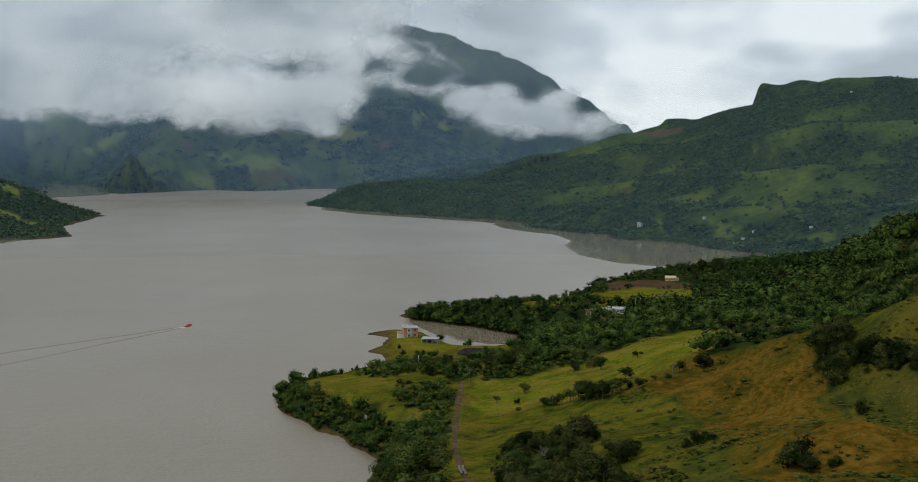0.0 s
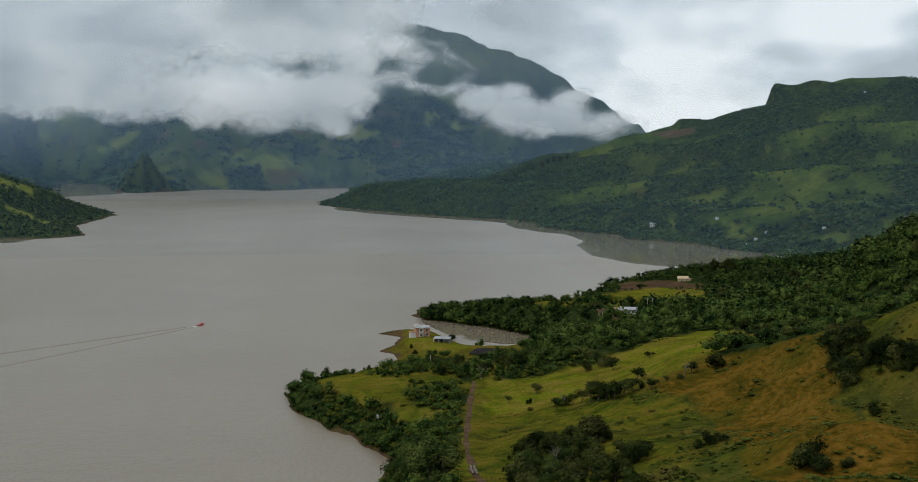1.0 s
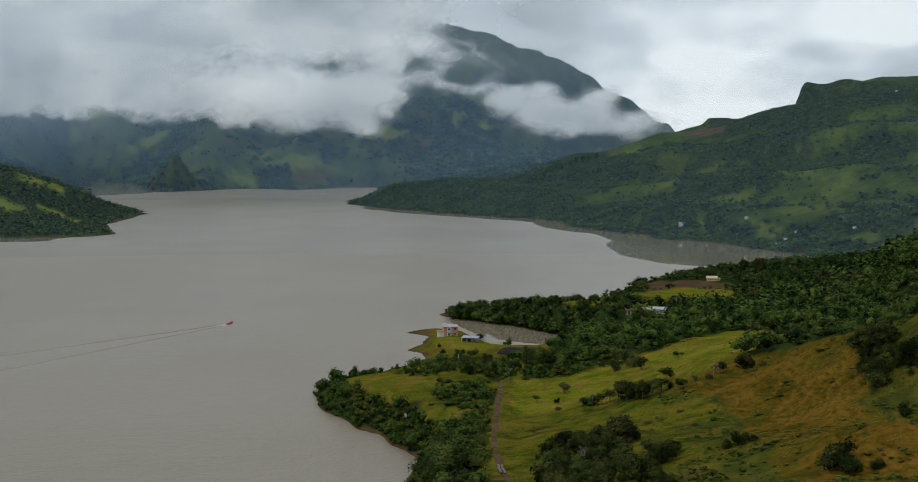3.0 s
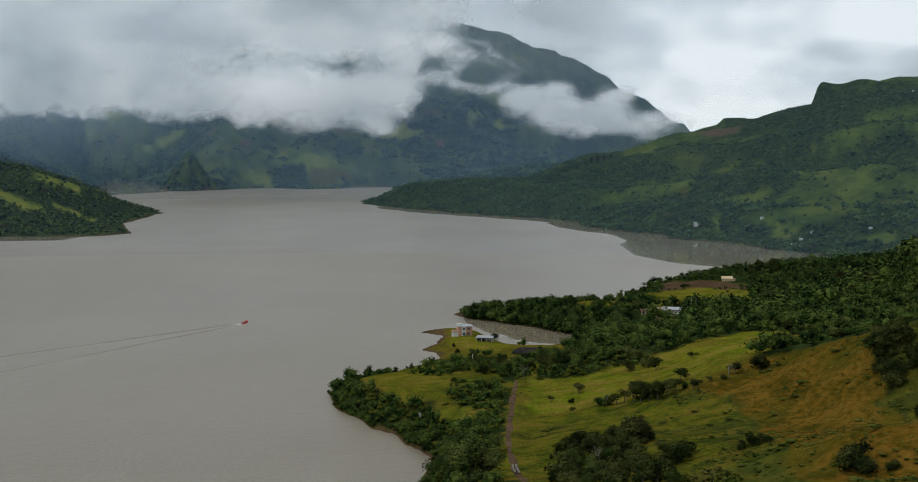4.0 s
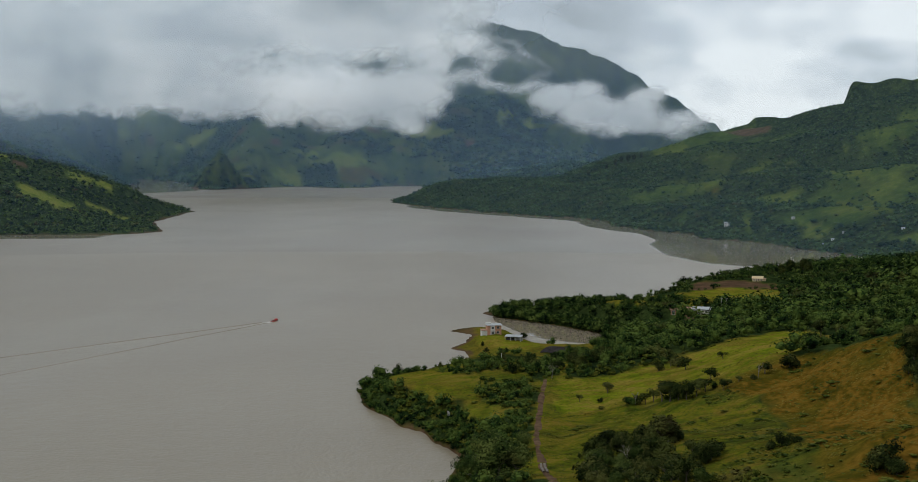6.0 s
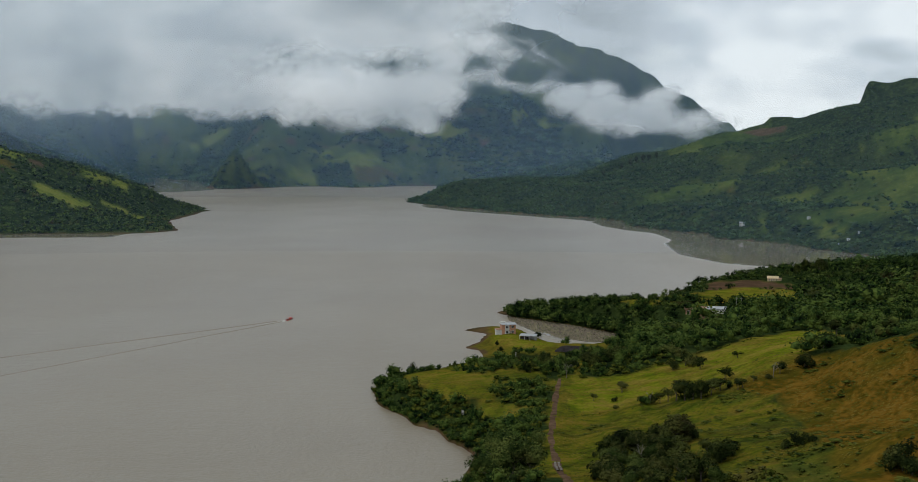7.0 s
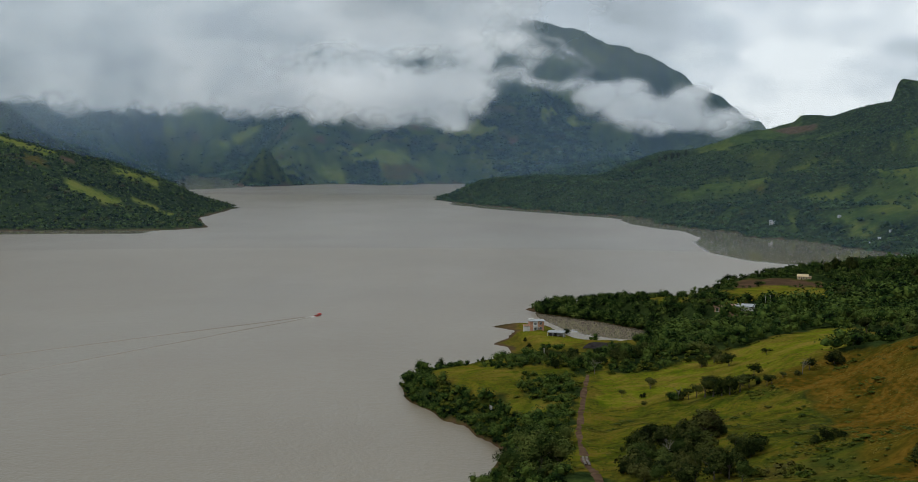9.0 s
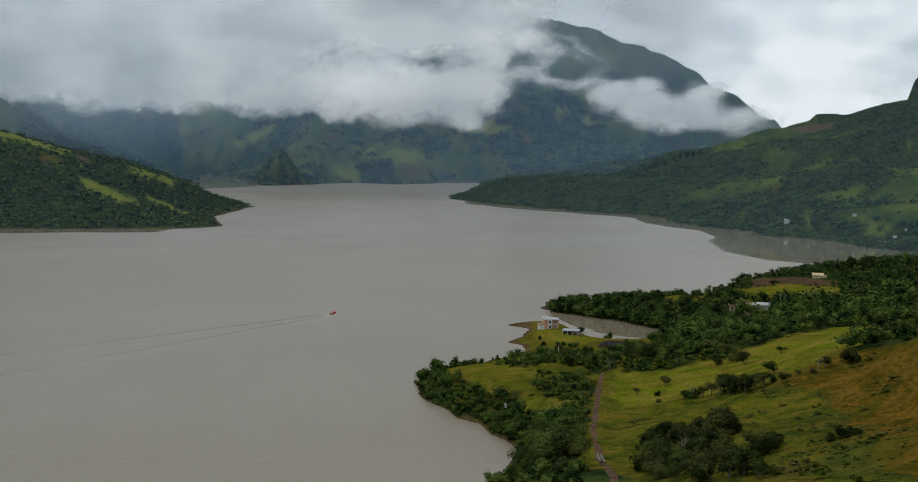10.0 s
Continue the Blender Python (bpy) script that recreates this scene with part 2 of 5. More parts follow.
LEAF_PALE = foliage("pale_leaf", (0.014, 0.027, 0.006), (0.040, 0.060, 0.013), (0.090, 0.108, 0.026))
PALE_BARK = plain("pale_bark", (0.08, 0.072, 0.058), (0.19, 0.17, 0.14), 2.0)
BARK = plain("bark", (0.040, 0.032, 0.024), (0.10, 0.08, 0.06), 2.0)
CONCRETE = plain("concrete", (0.30, 0.29, 0.27), (0.45, 0.43, 0.40), 1.2)
DIRT = plain("track_dirt", (0.048, 0.030, 0.019), (0.125, 0.080, 0.050), 0.3, 1.0, 0.6, Specular_IOR_Level=0.0)
WORN = plain("worn_concrete", (0.07, 0.058, 0.048), (0.20, 0.175, 0.15), 0.9, 0.95, 0.3, Specular_IOR_Level=0.1)
BRICK = plain("brick", (0.36, 0.17, 0.10), (0.50, 0.27, 0.17), 2.5)
RENDER = plain("white_plaster", (0.44, 0.43, 0.41), (0.62, 0.61, 0.58), 0.8)
YELLOW = plain("yellow_plaster", (0.44, 0.33, 0.18), (0.54, 0.42, 0.26), 0.8)
SHEET = plain("pale_sheet_roof", (0.20, 0.21, 0.22), (0.36, 0.37, 0.38), 0.6, 0.45, 0.1)
DARK = plain("dark_opening", (0.015, 0.015, 0.015), (0.035, 0.033, 0.03), 2.0)
TEAL = plain("teal_sheet", (0.06, 0.30, 0.28), (0.10, 0.38, 0.34), 1.0, 0.5)
RUST = plain("rusty_roof", (0.20, 0.10, 0.06), (0.32, 0.19, 0.12), 1.0)
NET = plain("dark_netting", (0.032, 0.028, 0.028), (0.075, 0.066, 0.064), 0.6, 0.95, Specular_IOR_Level=0.0)
RED = plain("red_paint", (0.55, 0.035, 0.03), (0.65, 0.06, 0.05), 2.0, 0.4)
FOAM = plain("foam", (0.45, 0.44, 0.41), (0.65, 0.64, 0.61), 0.8)
GLASS = plain("window_glass", (0.02, 0.025, 0.03), (0.05, 0.055, 0.06), 1.0, 0.08, 0.0)


# ================= lie of the land (metres; water level is z = 0) =================
SHORE_NEAR = [(-25, 324), (-22, 358), (-31, 376), (-35, 388), (-44, 397), (-49, 409), (-59, 426), (-65, 453),
              (-66, 473), (-62, 488), (-54, 498), (-45, 504), (-42, 513), (-35, 521), (-31, 535), (-33, 549)]
SHORE_INLET = [(-40, 557), (-35, 578), (-33, 601), (-45, 612), (-39, 624), (-29, 629), (-19, 622), (-12, 602),
               (-5, 582), (3, 574), (15, 573), (33, 576), (38, 586), (28, 609), (11, 633), (-7, 651), (-22, 664),
               (-33, 682), (-30, 693), (-17, 696), (2, 709), (22, 727), (43, 752), (64, 778), (81, 827), (96, 870),
               (109, 892), (125, 928), (143, 952), (169, 979), (197, 1012), (232, 1049), (262, 1081)]
SHORE_RIGHT = [(262, 1099), (249, 1129), (228, 1175), (216, 1226), (196, 1272), (176, 1286), (156, 1310), (158, 1376),
               (133, 1403), (111, 1443), (84, 1520), (77, 1623), (42, 1691), (-3, 1731), (-44, 1791), (-86, 1838),
               (-165, 1983), (-233, 2109), (-272, 2257), (-250, 2472), (-259, 2807), (-287, 3187)]
SHORE_FAR = [(-313, 3238), (-379, 3169), (-421, 3056), (-467, 2997), (-564, 3079), (-635, 3014), (-650, 2985),
             (-668, 2915), (-690, 2840), (-725, 2800), (-770, 2838), (-805, 2930), (-838, 3045), (-907, 3294), (-1022, 3534), (-1140, 3733)]
SHORE_LEFT = [(-1220, 3796), (-1070, 3387), (-1035, 3150), (-788, 2449), (-492, 1803), (-476, 1660), (-464, 1529),
              (-400, 1345), (-415, 1301), (-442, 1280), (-471, 1276), (-524, 1261), (-624, 1224), (-768, 1174)]
SHORE_UNSEEN = [(-1500, 900), (-1600, 0), (-1300, -900), (-300, -900), (-120, -200), (-60, 120), (-36, 240)]

RIDGES = {
    "right_summit": [(-251, 2276, 3), (-219, 2269, 8), (-200, 2271, 18), (-188, 2262, 27), (-143, 2195, 37), (-64, 2200, 39), (5, 2081, 38), (60, 2050, 45), (114, 2097, 66),
                     (173, 2194, 83), (228, 2178, 99), (291, 2221, 117), (342, 2234, 128), (352, 2243, 140), (382, 2238, 148), (425, 2210, 153), (470, 2149, 158), (489, 2095, 168), (560, 2070, 185), (619, 2112, 215), (711, 2030, 209), (793, 1836, 188)],
    "cape_back": [(-220, 2480, 4), (0, 2400, 12), (110, 2420, 22), (170, 2480, 30), (320, 2600, 40)],
    "left_back_foot": [(-1010, 2330, 36), (-1070, 2500, 48), (-1090, 2650, 44), (-1085, 2800, 40)],
    "left_valley": [(-1330, 2000, 70), (-1050, 2120, 36), (-900, 2230, 22), (-810, 2330, 6)],
    "left_summit": [(-1122, 1532, 154), (-928, 1599, 127), (-780, 1621, 104), (-741, 1639, 95), (-700, 1657, 82),
                    (-645, 1679, 64), (-573, 1705, 40), (-514, 1723, 13)],
    "left_back": [(-1518, 2231, 239), (-1310, 2473, 209), (-1212, 2522, 186), (-1203, 2582, 170), (-1193, 2642, 136),
                  (-1179, 2757, 96), (-1147, 2986, 62), (-1110, 3212, 26)],
    "peak": [(-2822, 3759, 524), (-2193, 4157, 608), (-1551, 4437, 624), (-991, 4595, 684), (-468, 4677, 654), (-298, 4691, 587),
             (-235, 4694, 556), (-147, 4698, 538), (-7, 4700, 505), (56, 4700, 467), (184, 4696, 442), (247, 4694, 404), (336, 4688, 348), (393, 4684, 300),
             (461, 4677, 271), (510, 4672, 240), (550, 4668, 196), (592, 4663, 165), (640, 4655, 110), (1059, 4580, 60), (1784, 4349, 60)],
    "knob_spur": [(-175, 4560, 450), (-95, 4480, 420), (-28, 4330, 345), (28, 4088, 244), (88, 3893, 163), (135, 3719, 89), (161, 3557, 36)],
    "middle_spur": [(-344, 4159, 409), (-244, 3752, 244), (-288, 3465, 131), (-326, 3224, 48)],
    "gorge": [(358, 4536, 80), (213, 4095, 34), (150, 3497, 0)],
    "back_valley": [(500, 3800, 40), (900, 3300, 60), (1500, 3200, 60)],
    "spur_a": [(-750, 3896, 367), (-719, 3647, 267), (-709, 3361, 154), (-748, 3194, 92), (-790, 3090, 32)],
    "spur_b": [(-440, 3900, 290), (-480, 3560, 190), (-505, 3332, 116), (-502, 3212, 69), (-420, 3145, 29)],
    "spur_c": [(-1190, 4240, 358), (-1200, 4020, 200), (-1190, 3880, 118)],
    "far_west": [(-1500, 3950, 330), (-2100, 3500, 330)],
    "right_low": [(124, 1657, 20), (190, 1581, 24), (245, 1483, 29), (293, 1394, 32), (353, 1270, 36), (423, 1196, 39)],
    "right_middle": [(136, 1821, 38), (211, 1762, 48), (276, 1678, 57), (337, 1608, 65), (407, 1467, 74), (495, 1404, 79)],
    "right_high": [(246, 2053, 85), (322, 1957, 96), (396, 1892, 110), (485, 1752, 128), (589, 1673, 130)],
    "meadow_edge": [(20, 440, 9), (36, 448, 12), (53, 456, 16), (69, 456, 20), (83, 443, 23), (92, 415, 28)],
    "track": [(1, 435, 9), (0, 387, 10), (-1, 344, 12), (-1, 304, 15), (1, 272, 18), (3, 246, 21), (5, 200, 25), (4, 100, 30)],
    "crest": [(29, 355, 15), (44, 352, 21), (56, 350, 26), (69, 360, 29), (80, 358, 33), (93, 344, 39), (101, 327, 44), (109, 290, 55)],
    "slope": [(11, 241, 23), (23, 230, 26), (35, 219, 29), (45, 201, 34), (53, 178, 40), (53, 140, 46)],
    "slope_middle": [(14, 319, 16), (32, 287, 22), (47, 261, 28), (59, 240, 34), (66, 213, 41)],
    "wood_ridge": [(182, 865, 4), (226, 901, 7), (242, 870, 11), (256, 817, 21), (264, 746, 37), (231, 531, 60), (287, 527, 93)],
    "wood_foot": [(37, 520, 6), (61, 531, 10), (86, 535, 14), (104, 485, 22), (115, 433, 31)],
    "point_c": [(-18, 678, 3.5), (-6, 668, 5.5), (8, 660, 7.5), (24, 648, 10), (36, 634, 13.5), (45, 618, 15), (55, 603, 14), (72, 590, 13)],
    "hollow": [(62, 665, 3), (105, 690, 2), (150, 720, 4), (185, 790, 6)],
    "point_b": [(-26, 564, 5), (-15, 545, 4), (0, 523, 4), (11, 502, 5)],
    "point_a": [(-53, 429, 7), (-39, 425, 8), (-25, 415, 8), (-10, 421, 8)],
    "point_a_front": [(-43, 395, 5), (-27, 374, 6), (-16, 355, 7), (-8, 331, 10)],
    "point_d": [(86, 779, 3), (119, 766, 4), (137, 837, 4)],
    "behind": [(40, -60, 45), (300, -300, 120), (900, -600, 160)],
    "east": [(400, 300, 120), (700, 900, 110), (1500, 1200, 200), (2600, 1500, 200)],
    "west": [(-2200, 1800, 260), (-2400, 500, 240), (-2600, -1500, 240)],
    "south": [(-1500, -2600, 300), (0, -2900, 350), (2200, -1800, 320)],
}
SUMMITS = [[(493, 2095), (560, 2075), (640, 2060)], [(358, 2240), (388, 2238)]]  # flat tops on the hill across the bay
LAKE = SHORE_NEAR + SHORE_INLET + SHORE_RIGHT + SHORE_FAR + SHORE_LEFT + SHORE_UNSEEN


def vnoise(x, y, seed):
    """Smooth lattice noise in -1..1."""
    xi, yi = np.floor(x).astype(np.int64), np.floor(y).astype(np.int64)
    fx, fy = x - xi, y - yi
    u, v = fx * fx * fx * (fx * (fx * 6 - 15) + 10), fy * fy * fy * (fy * (fy * 6 - 15) + 10)

    def corner(i, j):
        n = (i * 374761393 + j * 668265263 + seed * 144269504) & 0xFFFFFFFF
        n = ((n ^ (n >> 13)) * 1274126177) & 0xFFFFFFFF
        n = ((n ^ (n >> 16)) * 2246822519) & 0xFFFFFFFF
        return ((n ^ (n >> 15)) & 0xFFFF) / 32767.5 - 1.0
    a, b, c, d = corner(xi, yi), corner(xi + 1, yi), corner(xi, yi + 1), corner(xi + 1, yi + 1)
    return (a * (1 - u) + b * u) * (1 - v) + (c * (1 - u) + d * u) * v


def fbm(x, y, seed, octaves=4):
    total, amp = 0.0, 0.5
    for k in range(octaves):
        total = total + amp * vnoise(x * 2 ** k, y * 2 ** k, seed + k)
        amp *= 0.5
    return total


def line_gap(x, y, line):
    """Distance to a polyline, and its height at the nearest place."""
    best, high = np.full(x.shape, 1e12), np.zeros(x.shape)
    for p, q in zip(line[:-1], line[1:]):
        ex, ey = q[0] - p[0], q[1] - p[1]
        s = np.clip(((x - p[0]) * ex + (y - p[1]) * ey) / (ex * ex + ey * ey + 1e-9), 0, 1)
        d = (x - p[0] - s * ex) ** 2 + (y - p[1] - s * ey) ** 2
        near = d < best
        best = np.where(near, d, best)
        if len(p) > 2:
            high = np.where(near, p[2] + s * (q[2] - p[2]), high)
    return np.sqrt(best), high


def inside(x, y, outline):
    """Even-odd test against a closed outline."""
    odd = np.zeros(x.shape, bool)
    for p, q in zip(outline, outline[1:] + outline[:1]):
        if p[1] != q[1]:
            odd ^= ((p[1] > y) != (q[1] > y)) & (x < (q[0] - p[0]) * (y - p[1]) / (q[1] - p[1]) + p[0])
    return odd


def smooth(a, b, v):
    s = np.clip((v - a) / (b - a), 0, 1)
    return s * s * (3 - 2 * s)


def land(x, y):
    """Height of the ground, and distance to the shore (negative in the lake)."""
    x, y = np.asarray(x, float), np.asarray(y, float)
    far = smooth(900, 3000, np.hypot(x, y))
    wob = 0.6 + 12 * far
    xs, ys = x + wob * vnoise(x / (8 + 90 * far), y / (8 + 90 * far), 5), y + wob * vnoise(x / (8 + 90 * far), y / (8 + 90 * far), 9)
    shore, _ = line_gap(xs, ys, LAKE + LAKE[:1])
    wet = inside(xs, ys, LAKE)
    gap = np.where(wet, -shore, shore)
    total, weight = np.zeros(x.shape), 1.0 / (shore + 0.5) ** 2.2
    for name, line in RIDGES.items():
        for p, q in zip(line[:-1], line[1:]):
            ex, ey = q[0] - p[0], q[1] - p[1]
            s = np.clip(((x - p[0]) * ex + (y - p[1]) * ey) / (ex * ex + ey * ey + 1e-9), 0, 1)
            d = np.hypot(x - p[0] - s * ex, y - p[1] - s * ey)
            size = math.hypot(ex, ey)
            w = size / (size + d) / (d + 1.0) ** 2.2
            total, weight = total + w * (p[2] + s * (q[2] - p[2])), weight + w
    h = total / weight
    # gullies and spurs on the high slopes, gentle swells on the near ground
    rough = smooth(10, 260, shore) * smooth(700, 1700, np.hypot(x, y))
    ridged = 1 - 2 * np.abs(vnoise(x / 210 + 0.35 * vnoise(y / 300, x / 300, 3), y / 420, 21))
    ridged = ridged + 0.5 * (1 - 2 * np.abs(vnoise(x / 90, y / 160, 22)))
    fine = 1 - 2 * np.abs(vnoise(x / 55 + 0.4 * vnoise(y / 90, x / 90, 23), y / 130, 24))
    h = h + rough * 7 * smooth(2600, 3100, y) * fine
    rough = rough * (1 - 0.85 * smooth(4150, 4600, y))
    h = h + rough * ((5 + 22 * smooth(2900, 3800, y)) * ridged + 10 * fbm(x / 130, y / 130, 31))
    # low country behind the hill across the bay
    low = smooth(0.128, 0.15, x / np.maximum(y, 1)) * smooth(2350, 2700, y)
    h = h * (1 - low) + np.minimum(h, 45) * low
    h = h + 0.9 * smooth(2, 20, shore) * fbm(x / 16, y / 16, 41) + 0.25 * smooth(1, 6, shore) * vnoise(x / 2.5, y / 2.5, 51)
    bank = 0.45 * smooth(0, 6, shore) * shore
    h = np.where(wet, -np.minimum(0.16 * shore, 9.0), np.minimum(np.maximum(h, np.minimum(bank * 0.35, 2.0)), 0.75 * shore + 0.004 * shore * shore))
    # the cliffed summit of the hill across the bay, and the bare knoll below it
    flat, _ = line_gap(x, y, SUMMITS[0])
    h = np.where(flat < 34, np.maximum(h, 200 + 4 * vnoise(x / 32, y / 32, 88) - 74 * smooth(7, 33, flat + 4 * vnoise(x / 14, y / 14, 87))), h)
    flat, _ = line_gap(x, y, SUMMITS[1])
    h = np.where(flat < 28, np.maximum(h, 147 - 40 * smooth(3, 28, flat)), h)
    # the small cone-shaped hill on the far shore
    cone = 88 - 1.3 * np.hypot(x + 738, (y - 2925) * 0.8) + 6 * vnoise(x / 26, y / 26, 77) * smooth(5, 30, shore)
    h = np.where(wet, h, np.maximum(h, np.minimum(cone, 1.9 * shore)))
    return h, gap


def ground(x, y):
    return land(np.array([x]), np.array([y]))[0][0]


# ================= ground cover: which growth stands where =================
COVER = {
    "point_a": ("grass", [(-62, 458), (-58, 484), (-44, 486), (-29, 462), (-18, 430), (-20, 398), (-38, 404), (-54, 421)]),
    "point_a_low": ("grass", [(-32, 400), (-16, 402), (-7, 385), (-16, 364), (-32, 382)]),
    "hollow": ("rough", [(45, 640), (60, 625), (100, 640), (150, 690), (165, 740), (130, 730), (86, 772), (66, 770), (48, 745), (30, 715)]),
    "neck": ("rough", [(-15, 470), (-3, 480), (8, 500), (-2, 512), (-18, 500), (-28, 512), (-34, 500)]),
    "point_b": ("rough", [(-46, 612), (-31, 630), (-16, 620), (-4, 585), (6, 574), (38, 578), (40, 560), (24, 535), (6, 508), (-20, 520), (-36, 550), (-40, 575)]),
    "knoll_a": ("rough", [(-48, 488), (-48, 508), (-36, 514), (-28, 502), (-32, 487)]),
    "strip_ab": ("grass", [(-16, 446), (-5, 462), (-6, 436), (-17, 430)]),
    "meadow": ("grass", [(3, 432), (19, 440), (31, 441), (42, 446), (50, 452), (56, 460), (64, 461), (73, 468), (82, 470), (89, 460), (95, 447), (95, 412), (83, 398), (69, 359), (56, 349), (44, 350), (29, 357), (10, 375), (3, 374)]),
    "verge": ("rough", [(-6, 257), (-3, 353), (0, 429), (5, 428), (5, 379), (11, 314), (3, 251)]),
    "slope": ("dry", [(45, 348), (69, 359), (81, 349), (89, 329), (86, 312), (84, 300), (81, 285), (78, 262), (75, 235), (84, 218), (80, 190), (69, 183), (60, 120), (45, 150), (45, 199), (49, 249), (56, 322), (46, 338)]),
    "low_slope": ("rough", [(2, 251), (3, 379), (10, 378), (29, 357), (45, 347), (57, 320), (49, 244), (45, 199), (45, 150), (10, 120)]),
    "gully": ("rough", [(86, 292), (81, 284), (77, 262), (72, 232), (84, 225), (106, 250), (98, 268), (90, 278)]),
    "point_d": ("grass", [(82, 754), (98, 712), (126, 714), (139, 745), (141, 775), (123, 790), (104, 792), (90, 790)]),
    "ploughed": ("soil", [(90, 792), (104, 794), (123, 792), (142, 778), (150, 800), (132, 842), (104, 850), (95, 836)]),
    "knoll_c": ("grass", [(26, 632), (30, 642), (45, 645), (58, 616), (54, 608), (40, 621)]),
    "wood_strip": ("rough", [(21, 437), (32, 446), (47, 457), (60, 450), (40, 446), (23, 429)]),
    "yard": ("soil", [(57, 592), (77, 591), (77, 575), (69, 550), (64, 552), (61, 576)]),
    "lawn_b": ("grass", [(-30, 600), (-16, 596), (-6, 578), (0, 542), (-10, 528), (-26, 545), (-33, 580)]),
    "clearing": ("rough", [(88, 314), (96, 306), (105, 287), (105, 266), (92, 271), (83, 285), (84, 300)]),
}


DELL = [(88, 314), (96, 306), (105, 287), (106, 250), (88, 228), (74, 236), (78, 262), (81, 285), (84, 300)]  # green hollow beside the dry slope
# patches of low scrub on the near slopes: x, y, radius
SCRUB_PATCHES = [(73, 348, 5), (78, 338, 4), (82, 328, 6), (87, 318, 4), (59, 314, 5), (49, 300, 8), (47, 265, 8), (65, 312, 5), (80, 299, 6), (46, 240, 11), (45, 337, 5),
                 (14, 343, 4), (10, 341, 3), (50, 215, 11), (39, 229, 9), (52, 283, 7), (38, 322, 5), (34, 262, 5), (12, 328, 4), (60, 200, 11), (56, 186, 10), (66, 215, 7), (51, 200, 9), (36, 300, 5), (86, 278, 4), (88, 271, 4), (91, 267, 4), (84, 272, 4), (87, 265, 4), (89, 258, 4), (85, 253, 5), (83, 313, 3), (77, 300, 4), (94, 293, 4), (97, 285, 4), (92, 301, 3), (98, 277, 4), (101, 281, 4), (86, 283, 3), (88, 291, 4), (82, 287, 3)]

PLOTS = [  # cleared fields on the hillsides across the water
    ("grass", [(-615, 1483), (-600, 1498), (-580, 1510), (-552, 1516), (-543, 1492), (-545, 1446), (-575, 1444), (-597, 1443)]),
    ("grass", [(-624, 1643), (-598, 1660), (-572, 1695), (-555, 1649), (-575, 1618), (-601, 1596)]),
    ("grass", [(-800, 1590), (-740, 1630), (-687, 1640), (-669, 1562), (-708, 1587), (-725, 1590), (-770, 1549)]),
    ("dry", [(-696, 1540), (-665, 1523), (-643, 1518), (-641, 1504), (-667, 1479)]),
    ("grass", [(-539, 1554), (-501, 1554), (-459, 1439), (-519, 1520)]),
    ("grass", [(431, 1750), (461, 1688), (459, 1668), (426, 1704)]),
    ("grass", [(391, 1767), (414, 1717), (412, 1706), (389, 1743)]),
    ("grass", [(331, 1592), (384, 1678), (364, 1443), (357, 1422), (341, 1460), (327, 1514)]),
    ("grass", [(298, 1461), (332, 1420), (357, 1361), (321, 1221), (295, 1237), (271, 1306)]),
    ("dry", [(193, 1684), (219, 1662), (243, 1637), (239, 1624), (217, 1642)]),
    ("grass", [(211, 1408), (224, 1400), (209, 1300), (199, 1305)]),
    ("grass", [(248, 1304), (272, 1268), (262, 1219), (243, 1246)]),
    ("grass", [(304, 1179), (338, 1150), (326, 1110), (300, 1152)]),
    ("soil", [(296, 2215), (343, 2238), (366, 2130), (355, 2077), (315, 2114)]),
    ("grass", [(175, 2197), (239, 2205), (216, 1972), (174, 2106)]),
    ("grass", [(246, 1550), (292, 1539), (299, 1507), (243, 1411)]),
    ("grass", [(-1364, 3796), (-1275, 3963), (-1196, 4020), (-1201, 3987), (-1294, 3905)]),
    ("grass", [(-1127, 3830), (-1073, 3893), (-993, 3910), (-988, 3857), (-1063, 3856)]),
    ("grass", [(-585, 3186), (-503, 3221), (-461, 3212), (-410, 3207), (-428, 3124), (-487, 3115), (-573, 3157)]),
    ("grass", [(-657, 3111), (-610, 3163), (-578, 3147), (-602, 3122), (-644, 3080)]),
    ("grass", [(-652, 3128), (-600, 3163), (-583, 3105), (-620, 3077)]),
    ("dry", [(-495, 3130), (-425, 3215), (-401, 3203), (-442, 3085), (-486, 3075)]),
    ("grass", [(-536, 3217), (-468, 3255), (-443, 3237), (-511, 3154)]),
    ("grass", [(-677, 1602), (-662, 1560), (-729, 1578), (-790, 1600), (-790, 1640), (-720, 1640)]),
    ("soil", [(-667, 1576), (-655, 1617), (-636, 1561), (-646, 1536)]),
    ("grass", [(-558, 1540), (-546, 1575), (-522, 1556), (-539, 1538)]),
    ("wood", [(-592, 3172), (-554, 3178), (-500, 3140), (-486, 3048), (-570, 3075)]),
    ("soil", [(-218, 3453), (-188, 3474), (-176, 3398), (-207, 3400)]),
    ("grass", [(-412, 3439), (-326, 3526), (-229, 3498), (-317, 3423)]),
    ("grass", [(-137, 3575), (-46, 3993), (-27, 3883), (-120, 3543)]),
]


